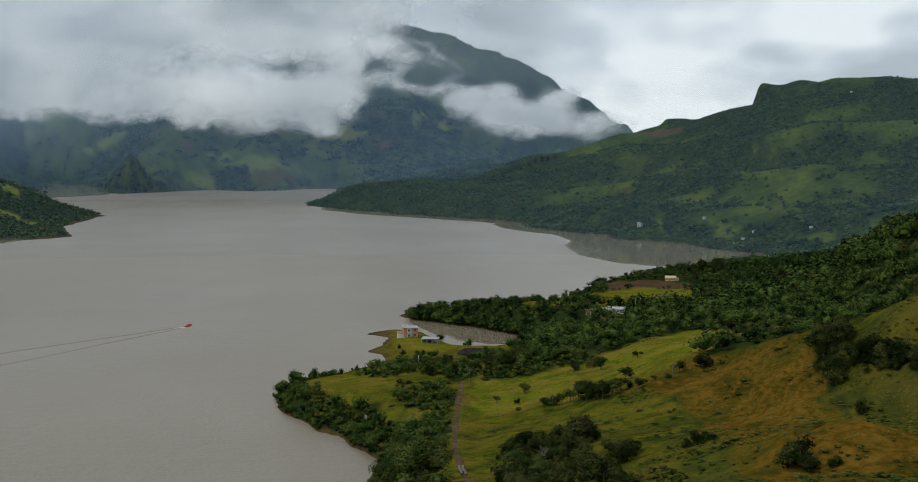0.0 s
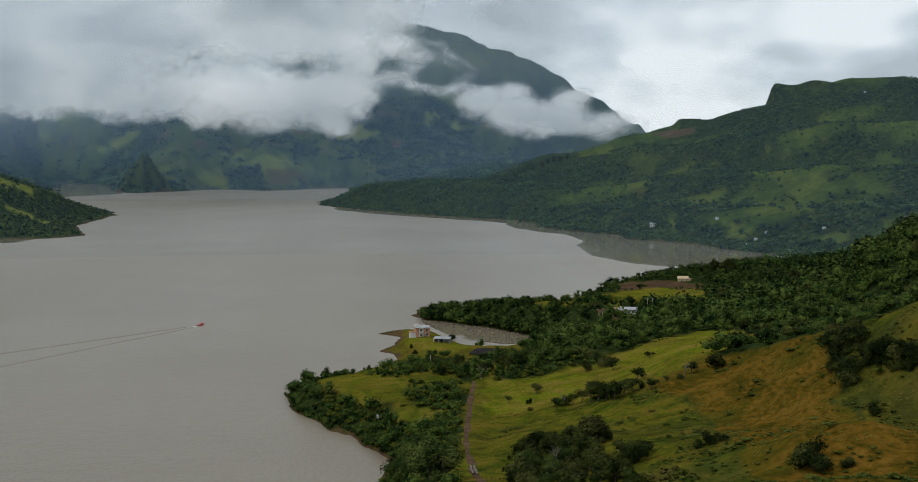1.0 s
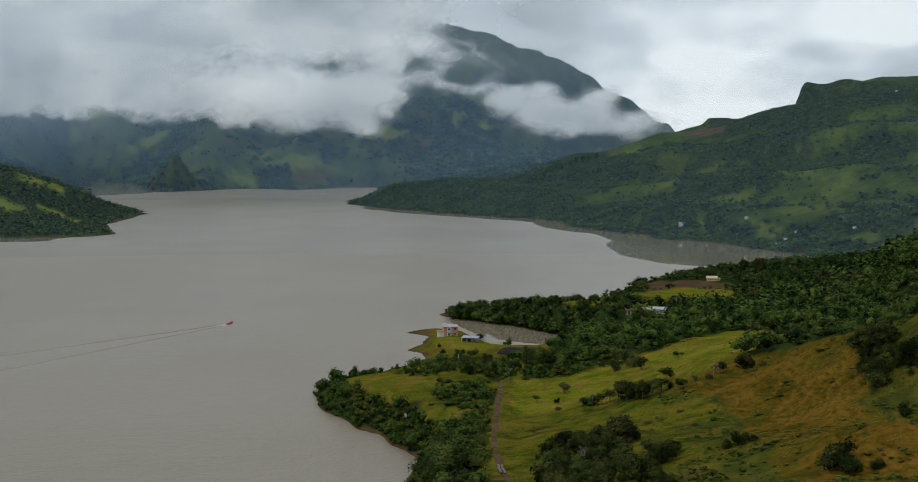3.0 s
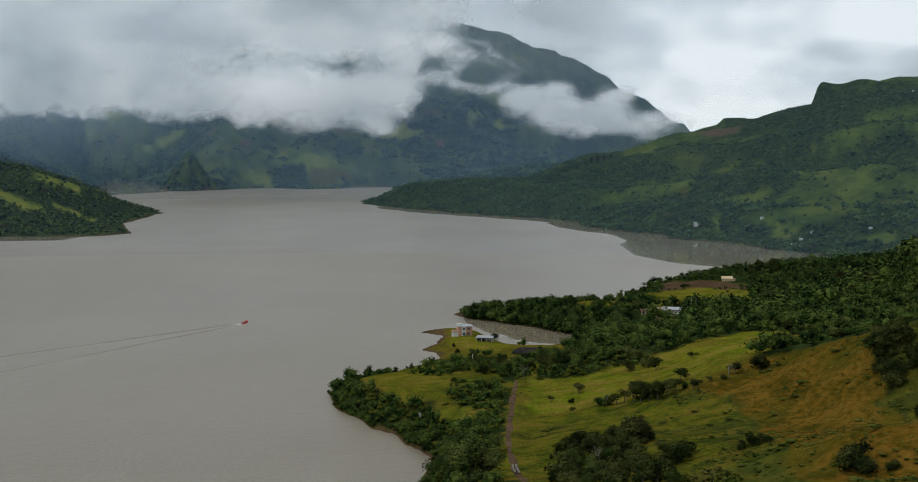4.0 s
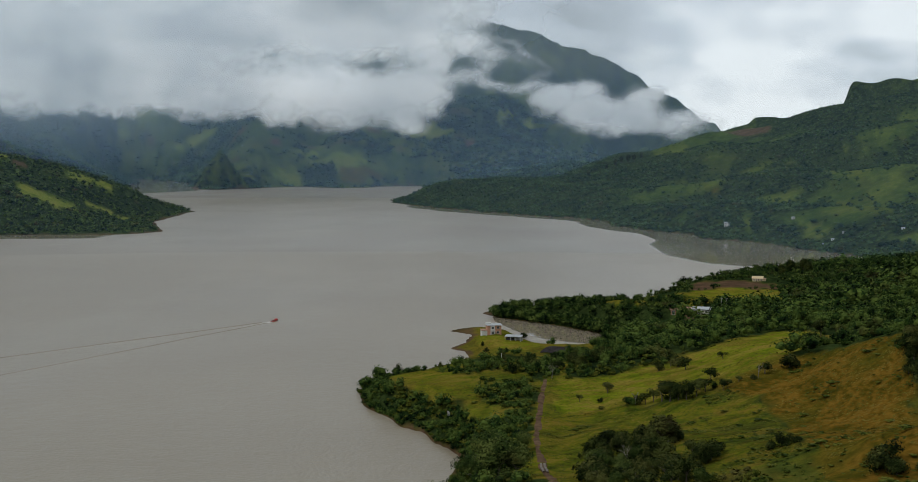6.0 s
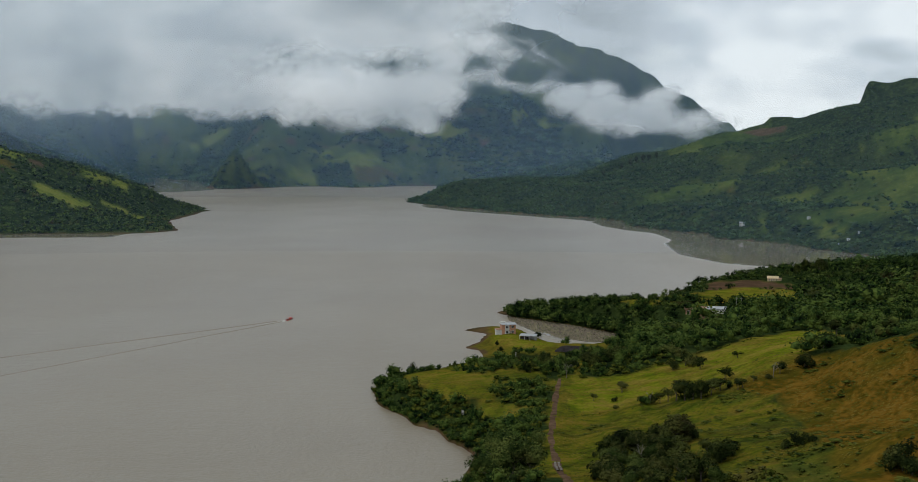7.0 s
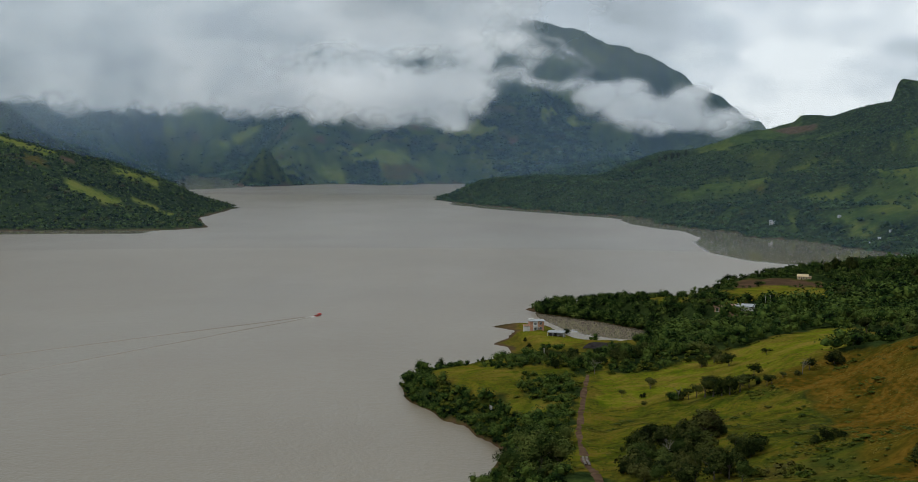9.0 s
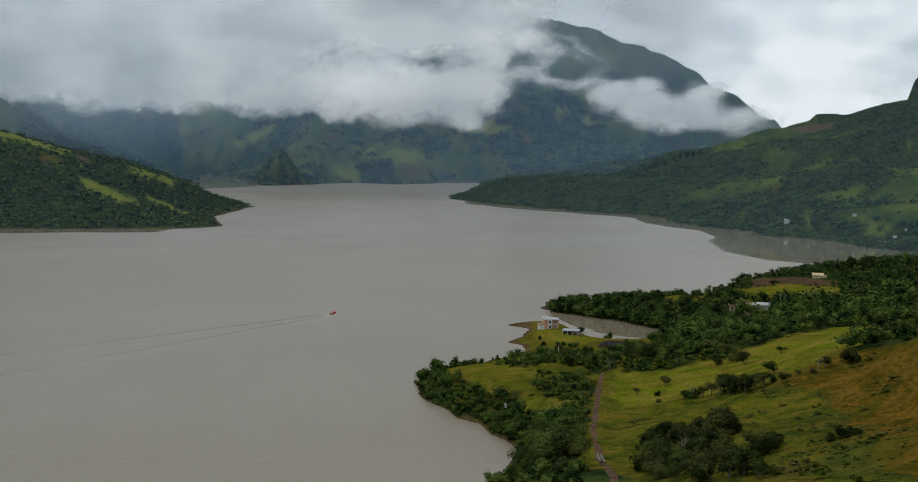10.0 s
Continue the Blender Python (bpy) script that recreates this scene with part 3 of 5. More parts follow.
# where pasture (below zero) or wood (above) has the upper hand on the hill across the bay: x, y, half sizes, strength
HILL_LEAN = [(350, 1390, 60, 130, -0.5), (270, 1270, 45, 60, -0.35), (330, 1500, 50, 70, -0.35), (430, 1710, 60, 70, -0.4), (230, 1480, 55, 110, 0.35), (130, 2000, 60, 120, 0.4), (250, 1640, 60, 50, -0.3), (228, 2170, 50, 60, -0.5), (450, 1820, 150, 220, -0.22), (-90, 3450, 190, 420, 0.4)]


def cells(x, y, size, seed):
    """Irregular plots: the gap between the two nearest plot centres, and a value for each plot."""
    xi, yi = np.floor(x / size).astype(np.int64), np.floor(y / size).astype(np.int64)
    one, two, val = np.full(x.shape, 1e9), np.full(x.shape, 1e9), np.zeros(x.shape)
    for i in (-1, 0, 1):
        for j in (-1, 0, 1):
            cx, cy = xi + i, yi + j
            px = (cx + 0.5 + 0.45 * vnoise(cx + 0.5, cy * 1.0, seed)) * size
            py = (cy + 0.5 + 0.45 * vnoise(cx * 1.0, cy + 0.5, seed + 1)) * size
            d = np.hypot(x - px, y - py)
            v = vnoise(cx + 0.37, cy + 0.61, seed + 2)
            closer = d < one
            two = np.where(closer, one, np.minimum(two, d))
            val = np.where(closer, v, val)
            one = np.where(closer, d, one)
    return two - one, val


def cover(x, y, gap):
    """Shares of bright pasture, dry grass, bare soil and wood."""
    dist = np.hypot(x, y)
    n = fbm(x / 60, y / 60, 61)
    grass, dry, soil, wood = (np.zeros(x.shape) for _ in range(4))
    near = dist < 1010
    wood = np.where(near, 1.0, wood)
    for name, (kind, outline) in COVER.items():
        wx, wy = x + 2.5 * vnoise(x / 6, y / 6, 71), y + 5 * vnoise(x / 9, y / 9, 72)
        ins = inside(wx, wy, outline) & near
        edge, _ = line_gap(wx, wy, outline + outline[:1])
        k = np.where(ins, smooth(0, 2.0, edge), 0.0)
        wood = wood * (1 - k)
        if kind == "grass":
            grass = np.maximum(grass, k * (0.95 if name == "meadow" else 0.45 + 0.45 * smooth(-0.3, 0.3, n)))
        elif kind == "dry":
            dry = np.maximum(dry, k)
        elif kind == "soil":
            soil = np.maximum(soil, k)
    wood = np.where(near & (y < 240) & (dist < 300), 0.0, wood)
    open_ground = (y < 555) & (y > 300) & (x < 30) & near
    wood = np.where(open_ground, wood * smooth(-0.27, -0.17, fbm(x / 11, y / 16, 311)), wood)
    for cx, cy, rad in SCRUB_PATCHES:
        away = np.hypot((x - cx) / 1.6, y - cy) / rad + 0.5 * vnoise(x / 3, y / 3, 305)
        wood = np.where(near & (dist < 480), np.maximum(wood, np.where(y < 235, 0.55, 0.29) * smooth(1.2, 0.5, away)), wood)
    dx, dy = x + 3 * vnoise(x / 5, y / 5, 78), y + 4 * vnoise(x / 6, y / 6, 79)
    dell = np.where(inside(dx, dy, DELL) & near, smooth(0, 7, line_gap(dx, dy, DELL + DELL[:1])[0]), 0.0)
    wood = np.maximum(wood, dell * (0.42 + 0.4 * vnoise(x / 4, y / 6, 80)))
    dry = dry * (1 - 0.5 * dell)
    fringe = smooth(12.5, 8.5, gap + 3 * vnoise(x / 5, y / 5, 75)) * smooth(-4, -10, x) * smooth(350, 360, y) * smooth(512, 505, y)
    fringe = fringe * smooth(6, 10, np.hypot(x + 39, y - 398)) * smooth(8, 12, np.hypot(x + 39, y - 502))
    wood = np.maximum(wood, fringe)
    grass = grass * (1 - fringe)
    # smallholdings on the far slopes: plots, hedges and woods
    edge, plot = cells(x + 30 * vnoise(x / 80, y / 80, 81), (y + 30 * vnoise(x / 80, y / 80, 82)) * 0.8, 82, 91)
    spine = 1 - 2 * np.abs(vnoise(x / 210 + 0.35 * vnoise(y / 300, x / 300, 3), y / 420, 21))
    lean = 0.13 - 0.14 * spine * smooth(2500, 2900, y) + 0.12 * smooth(80, 160, x) * smooth(2300, 2000, y) + 0.06 * smooth(-800, -1000, x) * smooth(3100, 3400, y) + 0.10 * smooth(2500, 3000, y) + 0.45 * smooth(-350, -450, x) * smooth(2300, 1900, y)
    for cx, cy, rx, ry, k in HILL_LEAN:
        lean = lean + k * np.exp(-((x - cx) / rx) ** 2 - ((y - cy) / ry) ** 2)
    woody = smooth(-0.06, 0.20, 0.45 * fbm(x / 330, y / 330, 95) + 0.6 * plot + 0.45 * n + lean)
    woody = np.maximum(woody, smooth(16, 6, edge) * smooth(-0.3, 0.1, vnoise(x / 45, y / 45, 97)))
    woody = np.maximum(woody, smooth(70, 25, gap) * smooth(-0.5, 0.0, n + 0.2))
    cape = smooth(120, 30, x - 0.22 * (y - 1600)) * smooth(1500, 1700, y) * smooth(3000, 2700, y) * smooth(-420, -380, x)
    woody = np.maximum(woody, cape)
    bright = smooth(0.15, 0.45, vnoise(x / 150, y / 110, 99) + 0.6 * plot - 0.1)
    far = ~near
    woody = np.maximum(woody, 0.25 * smooth(2300, 2800, y))
    woody = np.where(np.hypot(x + 738, y - 2925) < 66, 0.55 + 0.45 * np.sin(9 * np.arctan2(y - 2925, x + 738) + 2 * n), woody)
    wood = np.where(far, woody, wood)
    grass = np.where(far, (1 - woody) * (0.15 + 0.5 * bright) * (1 - 0.35 * smooth(2500, 3200, y)), grass)
    dry = np.where(far, (1 - woody) * smooth(0.35, 0.6, vnoise(x / 120 + 9, y / 90, 103)) * 0.12, dry)
    # a patchwork of small fields on the gentler foot of the mountain
    hedge, field = cells(x + 14 * vnoise(x / 40, y / 40, 83), (y + 14 * vnoise(x / 40, y / 40, 84)) * 0.7, 34, 131)
    tilled = smooth(2600, 2850, y) * (0.35 + 0.65 * np.exp(-((x + 540) / 190) ** 2 - ((y - 3190) / 190) ** 2)) * smooth(-0.35, 0.25, field + 0.7 * n) * smooth(2, 8, hedge)
    tilled = np.where(np.hypot(x + 738, y - 2925) < 90, 0.0, tilled)
    wood = np.where(far, wood * (1 - 0.8 * tilled), wood)
    grass = np.where(far, np.maximum(grass, tilled * (0.25 + 0.45 * smooth(-0.5, 0.5, vnoise(x / 60, y / 60, 85)))), grass)
    slip = smooth(0.74, 0.82, vnoise(x / 75, y / 55, 107)) * smooth(0, -100, x) * smooth(60, 120, gap)
    soil = np.where(far, np.maximum(soil, slip * (1 - 0.7 * woody)), soil)
    for kind, outline in PLOTS:
        wx, wy = x + 6 * vnoise(x / 25, y / 25, 171), y + 9 * vnoise(x / 25, y / 25, 172)
        edge, _ = line_gap(wx, wy, outline + outline[:1])
        k = np.where(far & inside(wx, wy, outline), smooth(0, np.where(x < -400, 4, 7), edge), 0.0)
        wood = np.maximum(wood, k) if kind == "wood" else wood * (1 - k)
        grass = np.where(k > 0, np.maximum(grass * (1 - k), k * np.where((x < -400) & (y < 2400), 1.0, np.where(y > 2400, 0.8, 0.38) + 0.3 * n) * (kind == "grass")), grass)
        dry = np.where(k > 0, k * (kind == "dry") * 0.6, dry)
        soil = np.where(k > 0, k * (kind == "soil") * 0.85, soil)
    # bare bank along the water line
    soil = np.maximum(soil, smooth(0.8 + 3.5 * smooth(900, 2500, dist), 0.4, gap))
    red_bank = smooth(7, 4, gap) * smooth(-370, -400, x) * smooth(1230, 1300, y) * smooth(1800, 1700, y)
    soil = np.maximum(soil, 0.9 * red_bank)
    tip = smooth(10, 6, np.hypot(x + 40, (y - 610) * 0.5)) + smooth(9, 5, np.hypot(x + 30, (y - 684) * 0.6))
    soil = np.maximum(soil, np.minimum(tip, 1) * 0.8)
    mud = smooth(4.5, 2.5, gap + 2 * vnoise(x / 4, y / 7, 76)) * smooth(-22, -27, x) * smooth(535, 545, y) * smooth(700, 690, y)
    soil = np.maximum(soil, 0.9 * mud)
    wood = wood * (1 - soil)
    return grass, dry, soil, wood


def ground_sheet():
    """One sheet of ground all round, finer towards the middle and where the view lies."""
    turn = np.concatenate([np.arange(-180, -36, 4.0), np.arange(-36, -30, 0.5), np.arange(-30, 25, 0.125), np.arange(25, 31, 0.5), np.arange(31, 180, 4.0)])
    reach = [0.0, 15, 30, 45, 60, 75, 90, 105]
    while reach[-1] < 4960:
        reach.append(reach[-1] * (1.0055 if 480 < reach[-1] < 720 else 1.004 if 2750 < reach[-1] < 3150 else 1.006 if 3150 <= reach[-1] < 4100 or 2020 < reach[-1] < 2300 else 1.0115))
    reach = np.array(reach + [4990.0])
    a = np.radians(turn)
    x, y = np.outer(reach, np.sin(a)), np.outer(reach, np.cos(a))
    z, gap = land(x.ravel(), y.ravel())
    cov = cover(x.ravel(), y.ravel(), gap)
    nr, na = x.shape
    co = np.stack([x.ravel(), y.ravel(), z], 1)
    i, j = np.meshgrid(np.arange(nr - 1), np.arange(na), indexing="ij")
    k = (j + 1) % na
    quads = np.stack([i * na + j, i * na + k, (i + 1) * na + k, (i + 1) * na + j], -1).reshape(-1, 4)[:, ::-1]
    me = grid_mesh("ground", co, quads)
    col = me.attributes.new("cover", "FLOAT_COLOR", "POINT")
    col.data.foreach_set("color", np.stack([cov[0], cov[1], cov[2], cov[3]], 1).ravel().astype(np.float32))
    dist = np.hypot(x.ravel(), y.ravel())
    me.attributes.new("upland", "FLOAT", "POINT").data.foreach_set("value", smooth(950, 1050, dist).astype(np.float32))
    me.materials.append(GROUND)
    return tagged(new("ground", me), "hilly green ground with pasture, dry grass and bare banks", "ground", kind="structure")


def grid_mesh(name, co, faces, smooth_shade=True):
    """A mesh from arrays of places and of equal-sized faces."""
    me = bpy.data.meshes.new(name)
    n, per = faces.shape
    me.vertices.add(len(co))
    me.vertices.foreach_set("co", np.ascontiguousarray(co, np.float32).ravel())
    me.loops.add(n * per)
    me.loops.foreach_set("vertex_index", np.ascontiguousarray(faces, np.int32).ravel())
    me.polygons.add(n)
    me.polygons.foreach_set("loop_start", np.arange(0, n * per, per, dtype=np.int32))
    me.polygons.foreach_set("use_smooth", np.full(n, smooth_shade))
    me.update(calc_edges=True)
    return me


SHELTER = [(70, 1637), (90, 1474), (104, 1360), (111, 1279), (99, 1221), (101, 1095), (126, 1016), (153, 987), (194, 1023), (262, 1099), (283, 1188), (233, 1319), (168, 1472), (113, 1614)]
COVE = [(-821, 2516), (-775, 2598), (-742, 2723), (-782, 2991), (-1109, 4099), (-1370, 4453), (-1398, 4226)]
INLET = [(-26, 668), (-22, 644), (-12, 614), (0, 592), (14, 581), (45, 574), (52, 600), (34, 630), (14, 655), (-8, 674), (-20, 690)]


def lake():
    """The water, with the stretch that the right-hand hill shelters from the wind."""
    a = np.radians(np.concatenate([np.arange(60, 120, 0.25), np.arange(120, 420, 4.0)]))
    n = len(a)
    rings = np.concatenate([np.array([40.0, 150]), np.arange(250, 330, 7.0), np.arange(330, 705, 2.5), np.arange(705, 760, 7.0), np.arange(760, 2000, 12.0), np.arange(2000, 3800, 40.0), np.array([4000, 4985])])
    x, y = np.outer(rings, np.cos(a)).ravel(), np.outer(rings, np.sin(a)).ravel()
    i, j = np.meshgrid(np.arange(len(rings) - 1), np.arange(n), indexing="ij")
    k = (j + 1) % n
    quads = np.stack([i * n + j, (i + 1) * n + j, (i + 1) * n + k, i * n + k], -1).reshape(-1, 4)
    me = grid_mesh("water", np.stack([x, y, np.zeros_like(x)], 1), quads)
    calm = np.zeros(x.shape)
    for outline, deep, soft in ((SHELTER, 1.0, 6), (INLET, 1.0, 1.5), (COVE, 1.0, 20)):
        edge, _ = line_gap(x, y, outline + outline[:1])
        edge = np.where(inside(x, y, outline), edge, -edge)
        calm = np.maximum(calm, deep * smooth(-soft, soft, edge))
    # still water in the lee of the hills across the lake
    _, gap = land(x, y)
    lee = np.where(x < -380, 60, 42)
    calm = np.maximum(calm, smooth(lee, lee * 0.75, -gap) * smooth(1180, 1240, np.hypot(x, y)) * (y < 2400) * (y > 0) * np.where(x < -380, smooth(-420, -450, x) * (y < 1400), smooth(-240, -190, x)))
    me.attributes.new("calm", "FLOAT", "POINT").data.foreach_set("value", calm.astype(np.float32))
    me.materials.append(WATER)
    return tagged(new("water", me), "silty grey-brown reservoir water with faint ripples", "water", kind="structure")


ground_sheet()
lake()


# ================= low cloud on the far mountain =================
# billows of the bank and of the torn wisps beside it: side, up, half width, half height, as they hang before the mountain at 3700 m
CLOUD_BANK = [(-1356, 320, 550, 142), (-1900, 400, 600, 200), (-930, 279, 333, 110), (-677, 274, 250, 103), (-509, 250, 150, 80), (-375, 284, 117, 87),
              (-779, 191, 92, 40), (-576, 188, 100, 37), (-433, 192, 80, 37), (-1013, 500, 900, 170), (-520, 470, 260, 130), (-335, 430, 85, 75), (-340, 350, 80, 50), (-235, 388, 75, 38), (-165, 352, 50, 22)]
CLOUD_WISPS = [(40, 244, 80, 40), (131, 207, 92, 54), (239, 187, 108, 50), (337, 161, 100, 28), (122, 258, 62, 32), (284, 233, 50, 34), (396, 176, 90, 26)]
CLOUD_STREAKS = [([(-250, 440), (-190, 420), (-95, 386), (10, 318)], 15, 0.72), ([(-300, 300), (-200, 300), (-120, 268), (-30, 282), (40, 262)], 16, 0.78)]  # line, half height, density
CLOUD_GAPS = [(-830, 324, 130, 42, 0.72), (-640, 346, 110, 26, 0.4), (-1203, 310, 35, 13, 0.4), (-450, 322, 110, 46, 0.68), (-72, 336, 48, 17, 1.0), (-165, 300, 50, 20, 0.5), (-262, 250, 40, 30, 0.7), (-236, 186, 60, 40, 1.0)]  # side, up, half sizes, depth


def cloud_bank():
    bank = tagged(new("cloud_bank"), "low grey-white cloud hanging across the dark mountain side", "cloud", kind="stuff")
    for layer in range(4):
        nx, nz = 240, 95
        s, w = np.meshgrid(np.linspace(-2700, 620, nx), np.concatenate([np.linspace(95, 560, 80), np.linspace(580, 1000, 15)]))
        depth = 2700 + 70 * layer + 0.35 * (w - 100) + 60 * vnoise(s / 300, w / 200, 200 + layer)
        wx = s + 70 * fbm(s / 150, w / 120, 210 + layer) + 26 * fbm(s / 40, w / 40, 230 + layer)
        wz = w + 55 * fbm(s / 150, w / 120, 220 + layer) + 24 * fbm(s / 40, w / 40, 240 + layer)
        torn = np.clip(0.8 + 0.9 * fbm(s / 60, w / 40, 250), 0, 1)
        f = np.zeros(s.shape)
        for lobes, soft, most in ((CLOUD_BANK, 26, 1.05), (CLOUD_WISPS, 22, 0.95)):
            for cx, cz, rx, rz in lobes:
                hold = 1.0 if lobes is CLOUD_BANK else 0.5
                r = np.hypot((s + hold * (wx - s) - cx) / rx, (w + hold * (wz - w) - cz) / rz)
                f = np.maximum(f, most * smooth(-soft, 1.8 * soft, (1 - r) * min(rx, rz)))
        for line, half, most in CLOUD_STREAKS:
            f = np.maximum(f, most * smooth(-24, 36, half - line_gap(s + 0.6 * (wx - s), w + 0.6 * (wz - w), line)[0]))
        for cx, cz, rx, rz, deep in CLOUD_GAPS:
            f = f * (1 - deep * torn * np.exp(-((wx - cx) / rx) ** 2 - ((wz - cz) / rz) ** 2))
        turn = np.arctan2(s, 3700)
        grow = depth / 3700
        x, y = depth * np.sin(turn), depth * np.cos(turn)
        z = 85 + (w - 85) * grow
        i, j = np.meshgrid(np.arange(nz - 1), np.arange(nx - 1), indexing="ij")
        quads = np.stack([i * nx + j, i * nx + j + 1, (i + 1) * nx + j + 1, (i + 1) * nx + j], -1).reshape(-1, 4)
        me = grid_mesh("veil", np.stack([x.ravel(), y.ravel(), z.ravel()], 1), quads)
        me.attributes.new("thickness", "FLOAT", "POINT").data.foreach_set("value", f.ravel().astype(np.float32))
        me.materials.append(CLOUD)
        veil = new("veil", me)
        veil.parent = bank
        veil.visible_shadow = False


def haze_sheet(reach, turn0, turn1, mat, label, thicker=0.0, east=0.0, high=0.0):
    """A curved see-through sheet that tints everything beyond it with distance haze."""
    a = np.radians(np.linspace(turn0, turn1, 90))
    co, n, extra = [], len(a), []
    for z in (-2.0, 40.0, 90.0, 150.0, 200.0, 300.0, 420.0, 900.0):
        for t in a:
            extra.append(thicker * float(smooth(-0.12, -0.42, t) * smooth(20, 160, z)) + east * float(smooth(-0.24, -0.12, t)) + high * float(smooth(190, 340, z) * smooth(0.13, 0.05, t)) * (z < 800))
            r = reach + 0.15 * max(z, 0)
            co.append((r * math.sin(t), r * math.cos(t), z))
    quads = [(i * n + j, i * n + j + 1, (i + 1) * n + j + 1, (i + 1) * n + j) for i in range(7) for j in range(n - 1)]
    me = grid_mesh("mist", np.array(co), np.array(quads))
    me.attributes.new("thickness", "FLOAT", "POINT").data.foreach_set("value", np.array(extra, np.float32))
    me.materials.append(mat)
    ob = tagged(new("mist", me), label, "mist", kind="stuff")
    ob.visible_shadow = False


cloud_bank()
# three tinted sheets add the distance haze step by step
haze_sheet(2400, -50, 40, HAZE, "thin blue-grey mist in front of the far slopes", 0.36, 0.02)
haze_sheet(1108, -50, 40, THIN_HAZE, "faint blue haze over the water before the hills", 0.0, 0.05)
haze_sheet(3060, -50, 40, THIN_HAZE, "faint blue haze behind the first spurs of the far shore", 0.25, 0.03, 0.5)


# ================= trees =================
rng = np.random.default_rng(7)


def ball(detail):
    bm = bmesh.new()
    bmesh.ops.create_icosphere(bm, subdivisions=detail, radius=1)
    v = np.array([p.co[:] for p in bm.verts])
    f = np.array([[q.index for q in p.verts] for p in bm.faces])
    bm.free()
    return v, f


BALL1 = ball(1)
DIAMOND = (np.array([(1, 0, 0), (0, 1, 0), (-1, 0, 0), (0, -1, 0), (0, 0, 1), (0, 0, -1.0)]), np.array([(0, 1, 4), (1, 2, 4), (2, 3, 4), (3, 0, 4), (1, 0, 5), (2, 1, 5), (3, 2, 5), (0, 3, 5)]))


def crown_mesh(r, lobes, leaves, leaf, wide=0.5, tall=0.5, core=None, solid=0.76):
    """Crown in a unit frame (height 1): lobed dark inner masses with sprays of leaves over them. Triangles."""
    vs, fs, base = [], [], 0
    core = core or BALL1
    centres = []
    for k in range(lobes):
        a, q = r.uniform(0, 6.283), math.sqrt(r.uniform(0, 1))
        c = np.array([wide * 0.62 * q * math.cos(a), wide * 0.62 * q * math.sin(a), 1 - tall * r.uniform(0.3, 0.85) - 0.12 * q])
        s = np.array([wide * r.uniform(0.36, 0.6), wide * r.uniform(0.36, 0.6), tall * r.uniform(0.28, 0.42)])
        centres.append((c, s))
        v = core[0] * s * solid * (1 + 0.14 * r.standard_normal((len(core[0]), 1))) + c
        vs.append(v)
        fs.append(core[1] + base)
        base += len(v)
    for k in range(leaves):
        c, s = centres[r.integers(lobes)]
        d = r.standard_normal(3)
        d[2] = abs(d[2]) if r.uniform() < 0.8 else d[2]
        d /= np.linalg.norm(d)
        p = c + d * s * r.uniform(0.82, 1.28)
        up = 1.2 * d + np.array([0, 0, 0.35]) + 0.5 * r.standard_normal(3)
        up /= np.linalg.norm(up) + 1e-9
        t = np.cross(up, r.standard_normal(3))
        t /= np.linalg.norm(t) + 1e-9
        b = np.cross(up, t)
        e = leaf * r.uniform(0.6, 1.5)
        vs.append(np.array([p - t * e - b * e * 0.5, p + b * e * r.uniform(0.8, 1.4) - up * e * 0.3, p + t * e - b * e * r.uniform(0.2, 0.7) - up * e * 0.3]))
        fs.append(np.array([[0, 1, 2]]) + base)
        base += 3
    return np.concatenate(vs), np.concatenate(fs)


def stem_mesh(r, height, radius, limbs):
    """Tapered trunk with limbs, unit height."""
    vs, fs, base = [], [], 0
    tubes = [([(0, 0, -0.03), (0.01, 0.0, height * 0.5), (0.03 * r.standard_normal(), 0.03 * r.standard_normal(), height)], radius)]
    for k in range(limbs):
        a = 6.283 * (k + r.uniform(0, 0.7)) / max(limbs, 1)
        z = height * r.uniform(0.55, 0.95)
        tubes.append(([(0, 0, z), (0.13 * math.cos(a), 0.13 * math.sin(a), z + 0.12), (0.26 * math.cos(a), 0.26 * math.sin(a), z + 0.2)], radius * 0.5))
    n = 6
    for line, rad in tubes:
        for k, p in enumerate(line):
            t = np.arange(n) * 6.283 / n
            rr = rad * (1.25 - 0.45 * k)
            vs.append(np.stack([p[0] + rr * np.cos(t), p[1] + rr * np.sin(t), np.full(n, p[2])], 1))
        for k in range(len(line) - 1):
            for j in range(n):
                q, s = base + k * n + j, base + k * n + (j + 1) % n
                fs += [[q, s, s + n], [q, s + n, q + n]]
        base += n * len(line)
    return np.concatenate(vs), np.array(fs)


